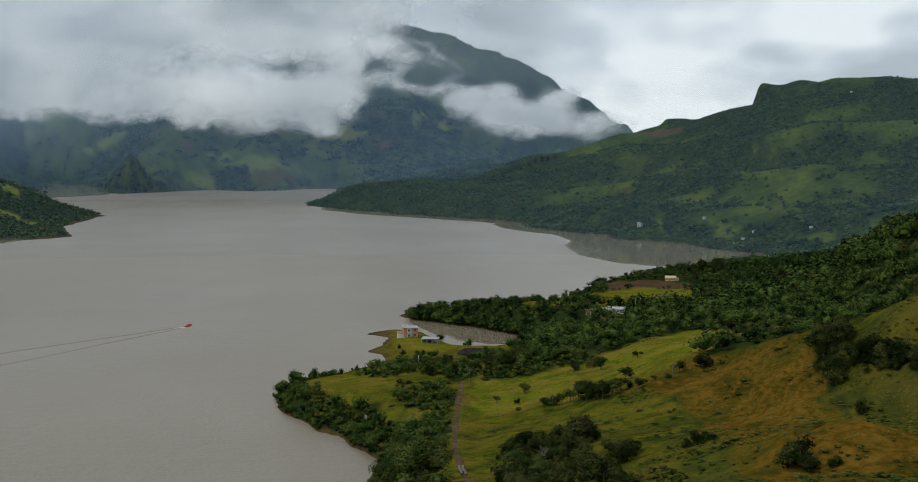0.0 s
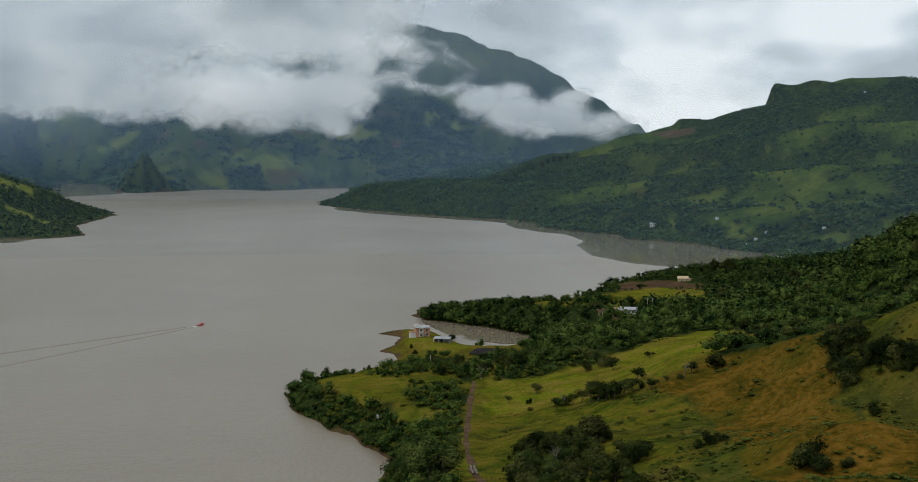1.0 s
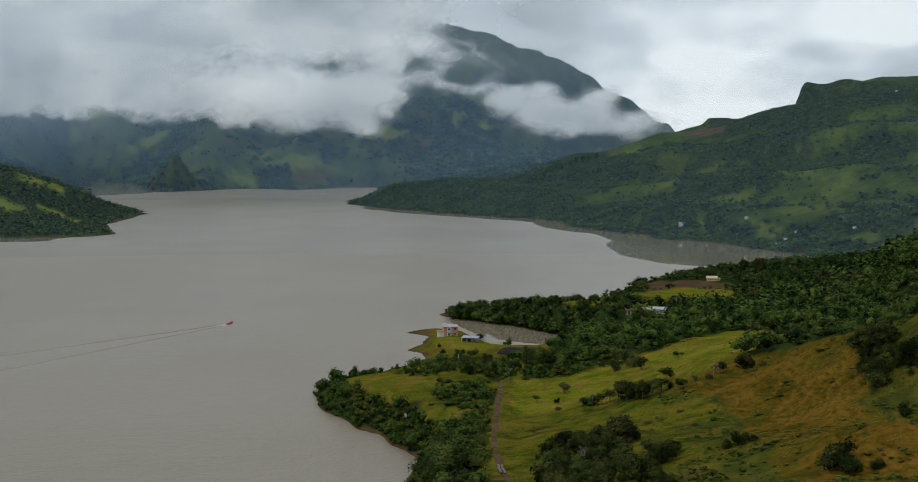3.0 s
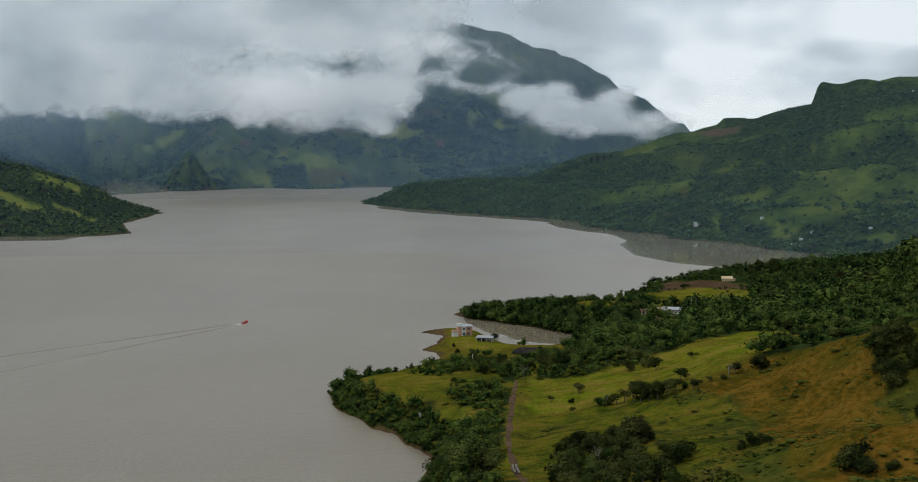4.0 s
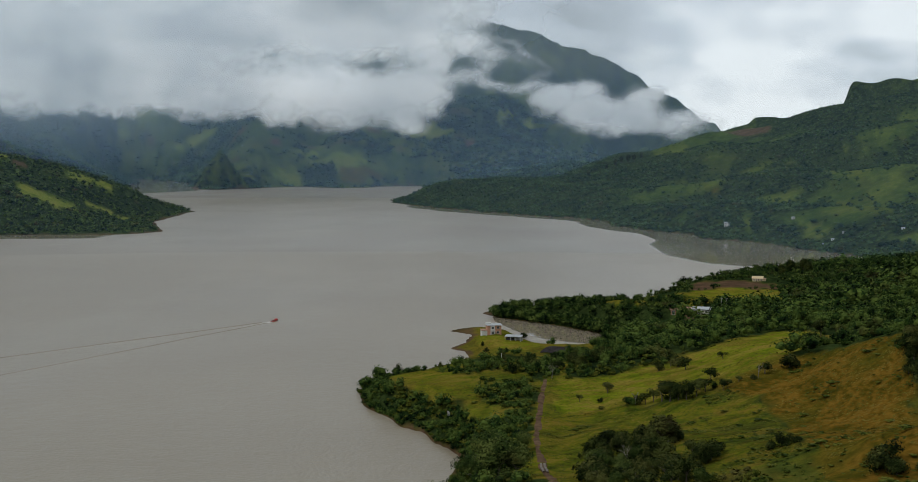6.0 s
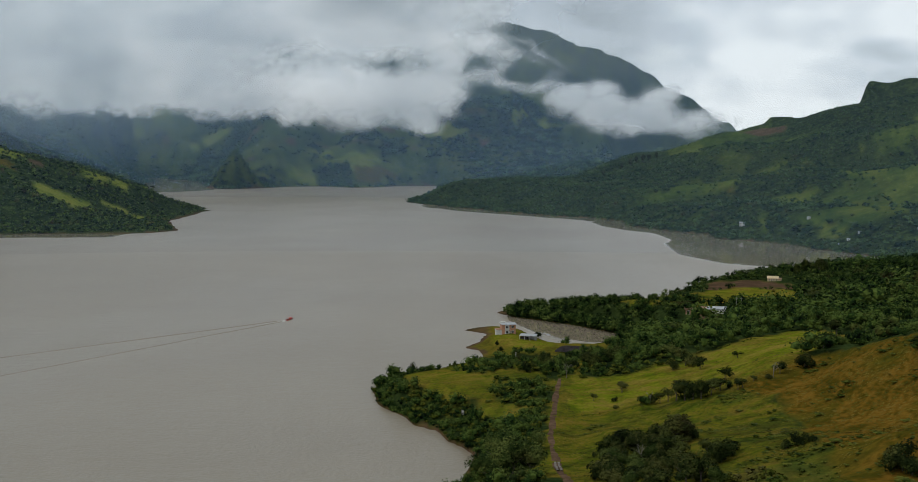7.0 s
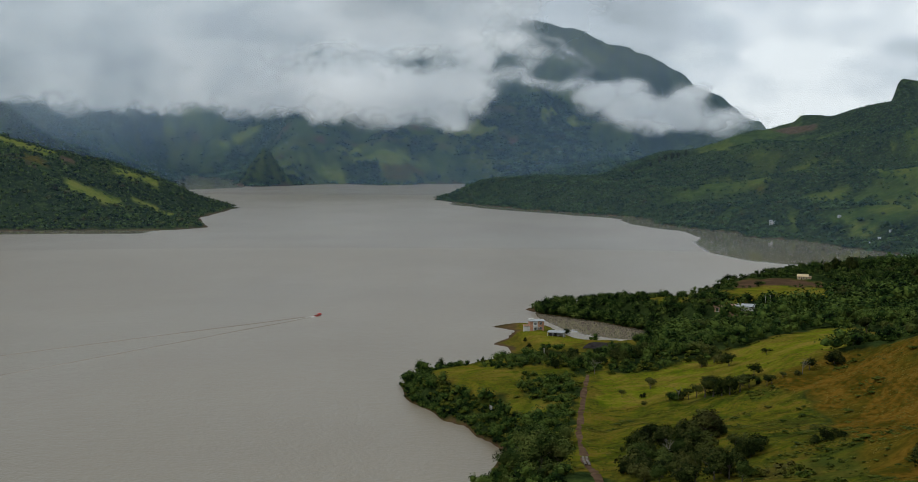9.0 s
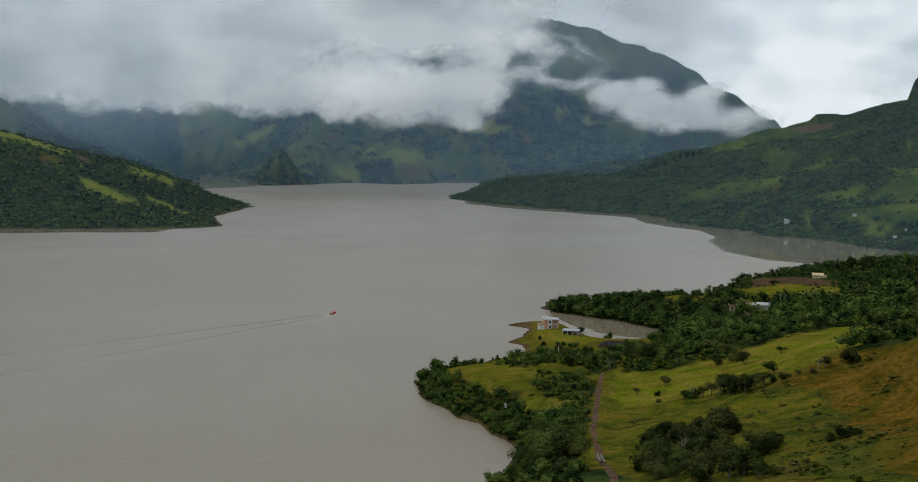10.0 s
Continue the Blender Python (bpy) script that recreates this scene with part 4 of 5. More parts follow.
def joined(name, templates, places, mat, label, category):
    """Many plants as one mass. places: x, y, z, height, width."""
    vs, fs, base = [], [], 0
    for p in places:
        v, f = templates[rng.integers(len(templates))]
        a = rng.uniform(0, 6.283)
        ca, sa = math.cos(a), math.sin(a)
        q = np.empty_like(v)
        q[:, 0], q[:, 1], q[:, 2] = (v[:, 0] * ca - v[:, 1] * sa) * p[4] + p[0], (v[:, 0] * sa + v[:, 1] * ca) * p[4] + p[1], v[:, 2] * p[3] + p[2]
        vs.append(q)
        fs.append(f + base)
        base += len(v)
    me = grid_mesh(name, np.concatenate(vs), np.concatenate(fs), False)
    me.materials.append(mat)
    return tagged(new(name, me), label, category, kind="stuff")


def scatter(step, r0, r1, a0, a1, seed):
    """Jittered places in a ring sector, with height, shore gap and cover there."""
    r = np.random.default_rng(seed)
    x0, x1 = r1 * math.sin(radians(a0)), r1 * math.sin(radians(a1))
    gx, gy = np.meshgrid(np.arange(x0, x1, step), np.arange(r0 * 0.8, r1, step))
    x, y = gx.ravel() + r.uniform(-0.45, 0.45, gx.size) * step, gy.ravel() + r.uniform(-0.45, 0.45, gx.size) * step
    d, a = np.hypot(x, y), np.degrees(np.arctan2(x, y))
    keep = (d > r0) & (d < r1) & (a > a0) & (a < a1)
    x, y = x[keep], y[keep]
    h, gap = land(x, y)
    return x, y, h, gap, cover(x, y, gap), r


def near_woods():
    r = np.random.default_rng(3)
    fine = [crown_mesh(r, 5 + k % 3, 270, 0.038, 0.5, 0.8, None, 0.62) for k in range(8)]
    coarse = [crown_mesh(r, 4, 130, 0.050, 0.5, 0.75, DIAMOND, 0.66) for k in range(8)]
    x, y, h, gap, (g, d, s, w), q = scatter(3.4, 120, 1010, -12, 26, 11)
    dist = np.hypot(x, y)
    k = (gap > 0.2) & (w > 0.3) & (q.uniform(size=x.size) < np.where((y < 560) & (x < 30), 0.8, 0.42))
    for cx, cy, rad in ((-22, 590, 14), (-13, 558, 9), (69, 588, 9), (137, 833, 12), (134, 818, 14), (131, 800, 14), (67, 578, 8), (67, 562, 7), (62, 582, 11), (60, 566, 9), (66, 552, 7), (7, 526, 10)):
        k &= np.hypot(x - cx, y - cy) > rad
    k &= line_gap(x, y, RIDGES["track"])[0] > np.where(y < 335, 5.0, 3.2)
    k &= ~inside(x, y, DELL) & ~((x > 70) & (x < 97) & (y < 300))
    k &= ~((x < -4) & (y > 486) & (y < 566) & (q.uniform(size=x.size) < 0.75))
    size_side = np.where((y < 430) & (x > 80), 0.72, 1.0)
    k &= (y > 240) & ~((x > 38) & (x < 64) & (y < 335))
    size_far = np.where((y > 630) & (x < 100), 0.6, np.where(y > 780, 0.5, np.where(y > 700, 0.7, 1.0))) * np.where((x > 22) & (x < 62) & (y > 594) & (y < 634), 0.65, 1.0)
    k &= (y > 560) | (x > 45) | (fbm(x / 11, y / 16, 311) > -0.22)
    size = q.uniform(1.8, 4.6, x.size) * (1 + 0.9 * q.uniform(size=x.size) ** 4) * (1 + 0.45 * smooth(5, 40, gap) * smooth(470, 560, y))
    size *= np.where((y < 560) & (x < 30), 0.78, 1.32)
    size *= np.where((x > 66) & (x < 120) & (y > 585) & (y < 700), 0.6, 1.0)
    size *= size_far * size_side
    size *= np.where((x < 50) & (y > 600) & (y < 740), 0.72, 1.0)
    pts = np.stack([x, y, h - 0.3, size, size * q.uniform(0.9, 1.4, x.size)], 1)
    close = k & (dist < 590)
    # the steep bank above the inlet is wooded down to the water
    bx, by, bh, bgap, bc, bq = scatter(2.3, 580, 700, -4, 7, 12)
    bk = (bgap > 0.4) & (bc[3] > 0.3) & (bx > -32) & (bx < 62) & (by > 585) & (by < 690) & (bq.uniform(size=bx.size) < 0.5)
    bk |= (bgap > 0.15) & (bgap < 4.5) & (bx > -26) & (bx < 45) & (by > 588) & (by < 690) & (by > 622 - 1.1 * bx) & (bq.uniform(size=bx.size) < 0.8)
    bk &= (np.hypot(bx - 62, by - 588) > 11) & (np.hypot(bx - 70, by - 584) > 11)
    bsize = np.where(bgap < 5, bq.uniform(4.2, 7.2, bx.size), bq.uniform(2.6, 5.4, bx.size))
    bank = np.stack([bx, by, bh - 0.3, bsize, bsize * bq.uniform(0.9, 1.4, bx.size)], 1)[bk]
    # bushes crowd the rim of the first point down to the water
    fx, fy, fh, fgap, fc, fq = scatter(1.7, 340, 520, -11, 0, 14)
    fk = (fgap > 0.3) & (fgap < 14) & (fc[3] > 0.3) & (fq.uniform(size=fx.size) < 0.6) & (fx < -9) & (fy < 512)
    fsize = fq.uniform(1.0, 2.6, fx.size) * (0.8 + 0.5 * fq.uniform(size=fx.size) ** 3)
    rim = np.stack([fx, fy, fh - 0.3, fsize, fsize * fq.uniform(1.0, 1.5, fx.size)], 1)[fk]
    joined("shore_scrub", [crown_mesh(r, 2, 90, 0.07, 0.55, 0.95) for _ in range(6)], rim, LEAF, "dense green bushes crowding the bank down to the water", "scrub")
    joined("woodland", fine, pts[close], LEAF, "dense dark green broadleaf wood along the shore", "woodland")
    far = pts[k & ~close]
    # random patches and the middle slope get the lighter leaf as painted sunlight
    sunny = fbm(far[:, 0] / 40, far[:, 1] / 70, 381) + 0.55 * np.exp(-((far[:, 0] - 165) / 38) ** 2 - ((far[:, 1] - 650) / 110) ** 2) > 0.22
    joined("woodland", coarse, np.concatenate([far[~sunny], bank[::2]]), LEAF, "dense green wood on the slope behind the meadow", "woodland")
    joined("woodland", coarse, np.concatenate([far[sunny], bank[1::2]]), LEAF_SUNLIT, "lighter olive-green wood on the slope behind the meadow", "woodland")


def hill_woods():
    r = np.random.default_rng(5)
    kinds = [crown_mesh(r, 1, 14, 0.15, 0.85, 1.2, BALL1 if _ % 2 else DIAMOND, 0.7) for _ in range(8)]
    x, y, h, gap, (g, d, s, w), q = scatter(6.2, 1010, 2450, -31, 25, 13)
    k = (gap > 2) & (q.uniform(size=x.size) < 0.08 + 0.4 * smooth(0.05, 0.3, fbm(x / 26, y / 38, 351)) + 0.82 * w * w) & (s < 0.5)
    size = q.uniform(2.4, 4.8, x.size) * (1 + 0.7 * q.uniform(size=x.size) ** 6)
    k &= (gap > 6) | (x > -380)
    near = smooth(1650, 1350, np.hypot(x, y))
    k &= q.uniform(size=x.size) < 1 - 0.4 * np.maximum(near, x < -380)
    for line in SUMMITS:
        k &= line_gap(x, y, line)[0] > 36
    size *= (1 + 0.55 * np.maximum(near, x < -380)) * (1 - 0.45 * smooth(1950, 2100, y) * (x > 120))
    pts = np.stack([x, y, h - 0.25 * size, size, size * q.uniform(0.95, 1.4, x.size)], 1)[k]
    # trees west of x = -380 take the darker leaf of the near woods
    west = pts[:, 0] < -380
    joined("hillside_woods", kinds, pts[~west], HILL_LEAF, "dark green woods and hedges on the hillside", "woodland")
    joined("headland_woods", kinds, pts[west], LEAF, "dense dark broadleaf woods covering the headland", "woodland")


def mountain_woods():
    r = np.random.default_rng(6)
    tip = np.array([(1, 0, 0.35), (0, 1, 0.35), (-1, 0, 0.35), (0, -1, 0.35), (0, 0, 1.0), (0, 0, -0.2)]) * (0.5, 0.5, 1)
    sides = np.array([(0, 1, 4), (1, 2, 4), (2, 3, 4), (3, 0, 4), (1, 0, 5), (2, 1, 5), (3, 2, 5), (0, 3, 5)])
    kinds = [(tip * r.uniform(0.65, 1.35, (6, 3)), sides) for _ in range(8)]
    x, y, h, gap, (g, d, s, w), q = scatter(7.6, 2450, 4100, -31, 10, 17)
    k = (gap > 3) & (q.uniform(size=x.size) < 0.95 * smooth(0.62, 0.85, w)) & (h < 250)
    size = q.uniform(3.5, 8.5, x.size)
    pts = np.stack([x, y, h - 1, size, size * q.uniform(1.0, 1.7, x.size)], 1)[k]
    joined("mountain_woods", kinds, pts, HILL_LEAF, "far dark woods on the mountain slopes", "woodland")


def shrubs():
    r = np.random.default_rng(8)
    kinds = [crown_mesh(r, 1, 44, 0.13, 0.75, 1.0) for _ in range(6)]
    x, y, h, gap, (g, d, s, w), q = scatter(1.3, 140, 470, -10, 24, 19)
    patchy = np.zeros(x.size)
    for cx, cy, rad in SCRUB_PATCHES:
        away = np.hypot((x - cx) / 1.6, (y - cy) / 1.0) / rad + 0.5 * vnoise(x / 3, y / 3, 305)
        patchy = np.maximum(patchy, smooth(1.1, 0.5, away))
    dens = smooth(0.12, 0.3, fbm(x / 22, y / 15, 301)) * (1 - w) * (1 - g) * (1 - 0.45 * d) * (1 - s)
    k = (gap > 1.5) & (q.uniform(size=x.size) < np.maximum(0.04 * dens, 0.9 * patchy * (1 - g) * smooth(-0.15, 0.15, fbm(x / 5, y / 6, 371)))) & (w < np.where(y < 240, 0.7, 0.4)) & (line_gap(x, y, RIDGES["track"])[0] > 2.2)
    size = q.uniform(0.35, 0.9, x.size) * (0.6 + q.uniform(size=x.size) ** 3)
    under = (gap > 1.0) & (w > 0.4) & (y < 575) & (x < 40) & (q.uniform(size=x.size) < 0.2) & (line_gap(x, y, RIDGES["track"])[0] > np.where(y < 335, 4.0, 2.6))
    size = np.where(under, q.uniform(0.7, 2.0, x.size), size)
    k |= under
    dell = inside(x, y, DELL) & (q.uniform(size=x.size) < 0.03 + 0.75 * smooth(0.05, 0.3, fbm(x / 7, y / 9, 361)))
    size = np.where(dell, q.uniform(0.3, 0.8, x.size), size)
    k |= dell
    hedge = (line_gap(x, y, RIDGES["meadow_edge"][:4])[0] < 0.9) & (q.uniform(size=x.size) < 0.8)
    size = np.where(hedge, q.uniform(0.5, 0.9, x.size), size)
    k |= hedge
    low = np.where(under | hedge, 1.0, 0.62)
    pts = np.stack([x, y, h - 0.1, size * low, size * q.uniform(1.0, 2.0, x.size) / low], 1)[k]
    joined("scrub", kinds, pts, SHRUB, "low green and brown scrub on the grassy slope", "scrub")


def tussocks():
    """Grass tufts on the near slopes: flat rosettes of leaning blades."""
    x, y, h, gap, (g, d, s, w), q = scatter(1.0, 150, 460, -10, 24, 23)
    k = (gap > 1.5) & (w < np.where(inside(x, y, DELL), 0.8, 0.3)) & (s < 0.3) & (q.uniform(size=x.size) < np.where(g > 0.5, 0.3, 0.8)) & (line_gap(x, y, RIDGES["track"])[0] > 1.4)
    x, y = x[k], y[k]
    n = x.size
    vs = np.empty((n, 4, 3, 3))
    size = q.uniform(0.25, 0.7, n)
    for b in range(4):
        a = q.uniform(0, 6.283, n)
        for c, (turn, out, up) in enumerate(((-0.8, 0.35, 0.12), (0.8, 0.35, 0.12), (0.0, 1.0, 0.30))):
            px, py = x + size * out * np.cos(a + turn), y + size * out * np.sin(a + turn)
            vs[:, b, c, 0], vs[:, b, c, 1] = px, py
            vs[:, b, c, 2] = land(px, py)[0] + up * size
    me = grid_mesh("grass", vs.reshape(-1, 3), np.arange(n * 12).reshape(-1, 3), False)
    me.materials.append(BLADE)
    tagged(new("grass", me), "rough olive and straw-coloured grass tufts", "grass", kind="stuff")


near_woods()
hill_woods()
mountain_woods()
shrubs()
tussocks()

# trees that stand alone: x, y, height
MEADOW_TREES = [(11.4, 390.2, 2.5), (20.3, 400.2, 3.6), (17.6, 388.0, 2.1), (58.1, 420.4, 2.8), (38.8, 432.5, 4.1), (43.4, 438.9, 5.5), (45.1, 432.4, 4.7), (46.2, 419.4, 4.5),
                (74.9, 368.8, 5.0), (66.4, 350.9, 5.2), (59.7, 349.7, 3.5), (55.9, 344.6, 2.0), (52.1, 344.8, 1.7), (87.8, 413.8, 5.6), (46.6, 360.7, 4.2)]
COPSE = [(24.3, 359.8, 2.9), (26.6, 360.1, 3.4), (28.8, 359.3, 3.7), (31.0, 359.2, 3.9), (33.0, 356.0, 6.1), (34.8, 351.2, 6.0), (36.4, 345.6, 5.3), (38.3, 343.6, 5.3),
         (41.0, 344.3, 4.3), (43.8, 348.1, 4.1), (47.8, 343.3, 3.6), (49.1, 343.7, 2.8), (42.8, 353.1, 3.8)]
SLOPE_TREES = [(24.0, 286.4, 6.2), (25.7, 279.4, 6.5), (29.1, 289.3, 5.5), (14.3, 291.4, 4.5), (16.5, 291.1, 4.7), (11.1, 286.0, 3.6), (17.8, 280.6, 4.0), (20.1, 273.5, 4.2), (12.4, 271.7, 4.0),
               (22.2, 263.8, 4.0), (24.8, 257.5, 3.9), (30.0, 256.5, 3.9), (31.2, 250.3, 4.5), (32.8, 249.5, 4.0), (34.5, 253.7, 3.2), (45.2, 244.3, 2.7), (47.3, 245.1, 2.0), (17.7, 258.5, 4.2),
               (25.6, 234.7, 3.6), (28.5, 232.4, 3.0), (10.5, 253.4, 3.2)]
GULLY_TREES = [(85.1, 303.5, 6.2), (85.5, 296.5, 5.8), (87.1, 295.6, 5.6), (88.5, 302.0, 5.6), (86.5, 310.4, 4.2), (86.7, 287.5, 3.4), (87.4, 282.6, 4.2),
               (88.5, 280.0, 4.8), (89.7, 278.0, 5.2), (90.9, 275.4, 5.0), (92.3, 273.4, 5.0), (93.6, 272.0, 4.6), (95.1, 270.3, 4.8), (96.8, 268.8, 4.4),
               (81.5, 285.8, 4.1), (81.9, 280.0, 4.8), (81.3, 291.6, 3.7), (84.0, 283.4, 4.3), (82.3, 264.0, 3.0), (54.5, 205.5, 5.2), (53.7, 207.3, 3.7), (55.3, 202.9, 3.8), (59.1, 202.0, 2.2)]
POINT_BUSHES = [(2.0, 447, 4.4), (6.0, 452, 4.6), (10.5, 458, 5.0), (14.0, 455, 4.6), (-3.5, 453, 4.4), (18.5, 462, 4.8), (5.0, 468, 4.0), (12.0, 472, 4.6), (-6.5, 468, 4.0), (22.5, 468, 5.0), (-9.0, 445, 4.0),
                (-8.4, 594, 3.9), (-15.7, 508.1, 3.6), (-25.5, 550.1, 2.0), (-23.5, 538.0, 2.2), (-4.4, 492.1, 3.3),
                (20.5, 461.0, 4.6), (-29.7, 495.8, 2.7), (-39.8, 506.0, 2.2), (-55.0, 494.0, 3.6), (-12.5, 486, 3.6)]
TALL_TREES = [(162.4, 866.6, 11.9), (173.4, 877.9, 12.1), (155.3, 857.1, 9.4), (175.4, 872.4, 10.5), (165.8, 858.5, 8.7)]
RIDGE_TREES = [(112, 2063, 11), (121, 2064, 12), (131, 2065, 13), (141, 2074, 12), (155, 2106, 11), (97, 2047, 9), (68, 2006, 9)]
SHORE_TREES = [(-13.5, 294.7, 9.3), (-8.3, 260.6, 9.7), (-5.0, 260.7, 7.1), (-14.9, 286.5, 7.8), (-12.2, 313.5, 7.1), (-4.2, 305.6, 4.7), (-6.6, 288.7, 5.2)]


def mesh_part(name, vf, mat, parent, label="", flat=True):
    me = grid_mesh(name, vf[0], vf[1], not flat)
    me.materials.append(mat)
    ob = new(name, me)
    ob.parent = parent
    return tagged(ob, label)


def tree_models():
    r = np.random.default_rng(21)
    models = {"round": [], "spread": [], "pale": [], "dull": [], "tall": []}
    for style, count, leaf, wide, tall, stem in (("round", 4, LEAF_DARK, 0.5, 0.9, 0.35), ("spread", 3, LEAF_DARK, 0.55, 0.62, 0.55), ("pale", 3, LEAF_PALE, 0.48, 0.85, 0.4), ("dull", 3, LEAF_DULL, 0.5, 0.8, 0.4), ("tall", 2, LEAF_DARK, 0.24, 0.9, 0.5)):
        for k in range(count):
            root = tagged(new("tree"), {"round": "dark green round-crowned tree with a short trunk", "spread": "thin spreading tree with open dark crown on bare trunk",
                                        "pale": "tall pale green tree at the water's edge",
                                        "dull": "dull brownish-green tree with a broken crown", "tall": "tall slim dark tree standing above the woods"}[style], "tree")
            mesh_part("trunk", stem_mesh(r, stem, 0.032, 5), BARK, root, "grey-brown trunk and limbs")
            mesh_part("crown", crown_mesh(r, 6 if style != "spread" else 5, {"spread": 900, "pale": 2600}.get(style, 1500), 0.030 if style != "pale" else 0.021, wide, tall, BALL1, 0.52), leaf, root)
            root.location = (0, 0, -500)
            models[style].append(root)
    return models


def clumps(spots, each, seed):
    """Lower bushes crowding round the foot of trees."""
    r = np.random.default_rng(seed)
    made = []
    for x, y, tall in spots:
        for k in range(each):
            a, d = r.uniform(0, 6.283), r.uniform(1.2, 2.6)
            made.append((x + d * math.cos(a), y + d * math.sin(a), tall * r.uniform(0.35, 0.7)))
    return made


def thicket():
    """A dense stand of dark trees at the foot of the slope."""
    r = np.random.default_rng(44)
    outline = [(10, 285), (14, 292), (22, 284), (29, 291), (27, 270), (26, 256), (29, 232), (28, 222), (13, 226), (9, 252)]
    x, y = r.uniform(7, 31, 260), r.uniform(220, 296, 260)
    k = inside(x, y, outline)
    picked = []
    for a, b in zip(x[k], y[k]):
        if all(math.hypot(a - c[0], (b - c[1]) * 0.6) > 2.3 for c in picked):
            picked.append((a, b, r.uniform(2.4, 4.8) * (1.25 if r.uniform() < 0.15 else 1)))
    return picked


def bare_trees():
    """Leafless grey trees with forking branches."""
    r = np.random.default_rng(61)
    for x, y, tall in ((17.8, 264.3, 4.6), (3.4, 436.6, 5.0), (26.0, 359.1, 3.6), (57.2, 345.6, 4.0)):
        root = tagged(new("bare_tree"), "leafless grey tree with pale forked branches", "tree", "bare trees")
        bm = bmesh.new()
        todo = [(Vector((0, 0, -0.2)), Vector((0.05, 0, 1)), tall * 0.42, 0.11, 0)]
        while todo:
            p, way, length, rad, level = todo.pop()
            q = p + way.normalized() * length
            turn = way.to_track_quat("Z", "Y").to_matrix().to_4x4()
            bmesh.ops.create_cone(bm, cap_ends=True, segments=5, radius1=rad, radius2=rad * 0.6, depth=length, matrix=Matrix.Translation((p + q) / 2) @ turn)
            if level < 4:
                for k in range(3 if level < 2 else 2):
                    w = way.normalized() + Vector(r.standard_normal(3)) * 0.48
                    w.z = abs(w.z) * 0.8 + 0.15
                    todo.append((q, w, length * r.uniform(0.55, 0.8), rad * 0.58, level + 1))
        me = bpy.data.meshes.new("branches")
        bm.to_mesh(me)
        bm.free()
        me.materials.append(PALE_BARK)
        ob = new("branches", me)
        ob.parent = root
        root.matrix_basis = Matrix.Translation((x, y, ground(x, y)))


def single_trees():
    models = tree_models()
    r = np.random.default_rng(31)
    used = set()
    for group, spots, styles in (("meadow trees", MEADOW_TREES, ("dull", "spread")), ("copse trees", COPSE, ("round", "spread", "dull")),
                                 ("slope trees", SLOPE_TREES, ("round", "dull", "spread")), ("gully trees", GULLY_TREES, ("round", "dull")), ("shore trees", SHORE_TREES, ("pale",)),
                                 ("point bushes", POINT_BUSHES, ("round",)), ("tall trees", TALL_TREES, ("tall",)), ("ridge trees", RIDGE_TREES, ("tall",)),
                                 ("thicket trees", thicket(), ("dull", "round", "dull", "pale", "spread")), ("slope bushes", clumps(SLOPE_TREES, 3, 41) + clumps(GULLY_TREES[:14], 2, 42), ("round",))):
        for x, y, tall in spots:
            style = styles[r.integers(len(styles))]
            k = int(r.integers(len(models[style])))
            model = models[style][k]
            wide = tall * (r.uniform(0.85, 1.15) if group == "copse trees" else r.uniform(0.95, 1.3))
            m = Matrix.Translation((x, y, ground(x, y) - 0.05)) @ Matrix.Rotation(r.uniform(0, 6.283), 4, "Z")
            if (style, k) not in used:
                used.add((style, k))
                ob = model
            else:
                ob = copy_thing(model, m)
            ob.matrix_basis = m @ Matrix.Diagonal((wide, wide, tall, 1))
            tagged(ob, group=group)
    for style, row in models.items():
        for k, model in enumerate(row):
            if (style, k) not in used:
                for o in (*model.children_recursive, model):
                    bpy.data.objects.remove(o)


single_trees()
bare_trees()


# ================= track, houses, boat and small things =================
def part(name, bm, mat, parent, label=""):
    me = bpy.data.meshes.new(name)
    bm.to_mesh(me)
    bm.free()
    me.materials.append(mat)
    ob = new(name, me)
    ob.parent = parent
    return tagged(ob, label)


def slab(x0, x1, y0, y1, z0, z1, bm=None, bevel=0.0):
    """A block, added to bm."""
    bm = bm or bmesh.new()
    got = bmesh.ops.create_cube(bm, size=1, matrix=Matrix.Translation(((x0 + x1) / 2, (y0 + y1) / 2, (z0 + z1) / 2)) @ Matrix.Diagonal((x1 - x0, y1 - y0, z1 - z0, 1)))
    if bevel:
        edges = list({e for v in got["verts"] for e in v.link_edges})
        bmesh.ops.bevel(bm, geom=edges, offset=bevel, segments=1, affect="EDGES")
    return bm


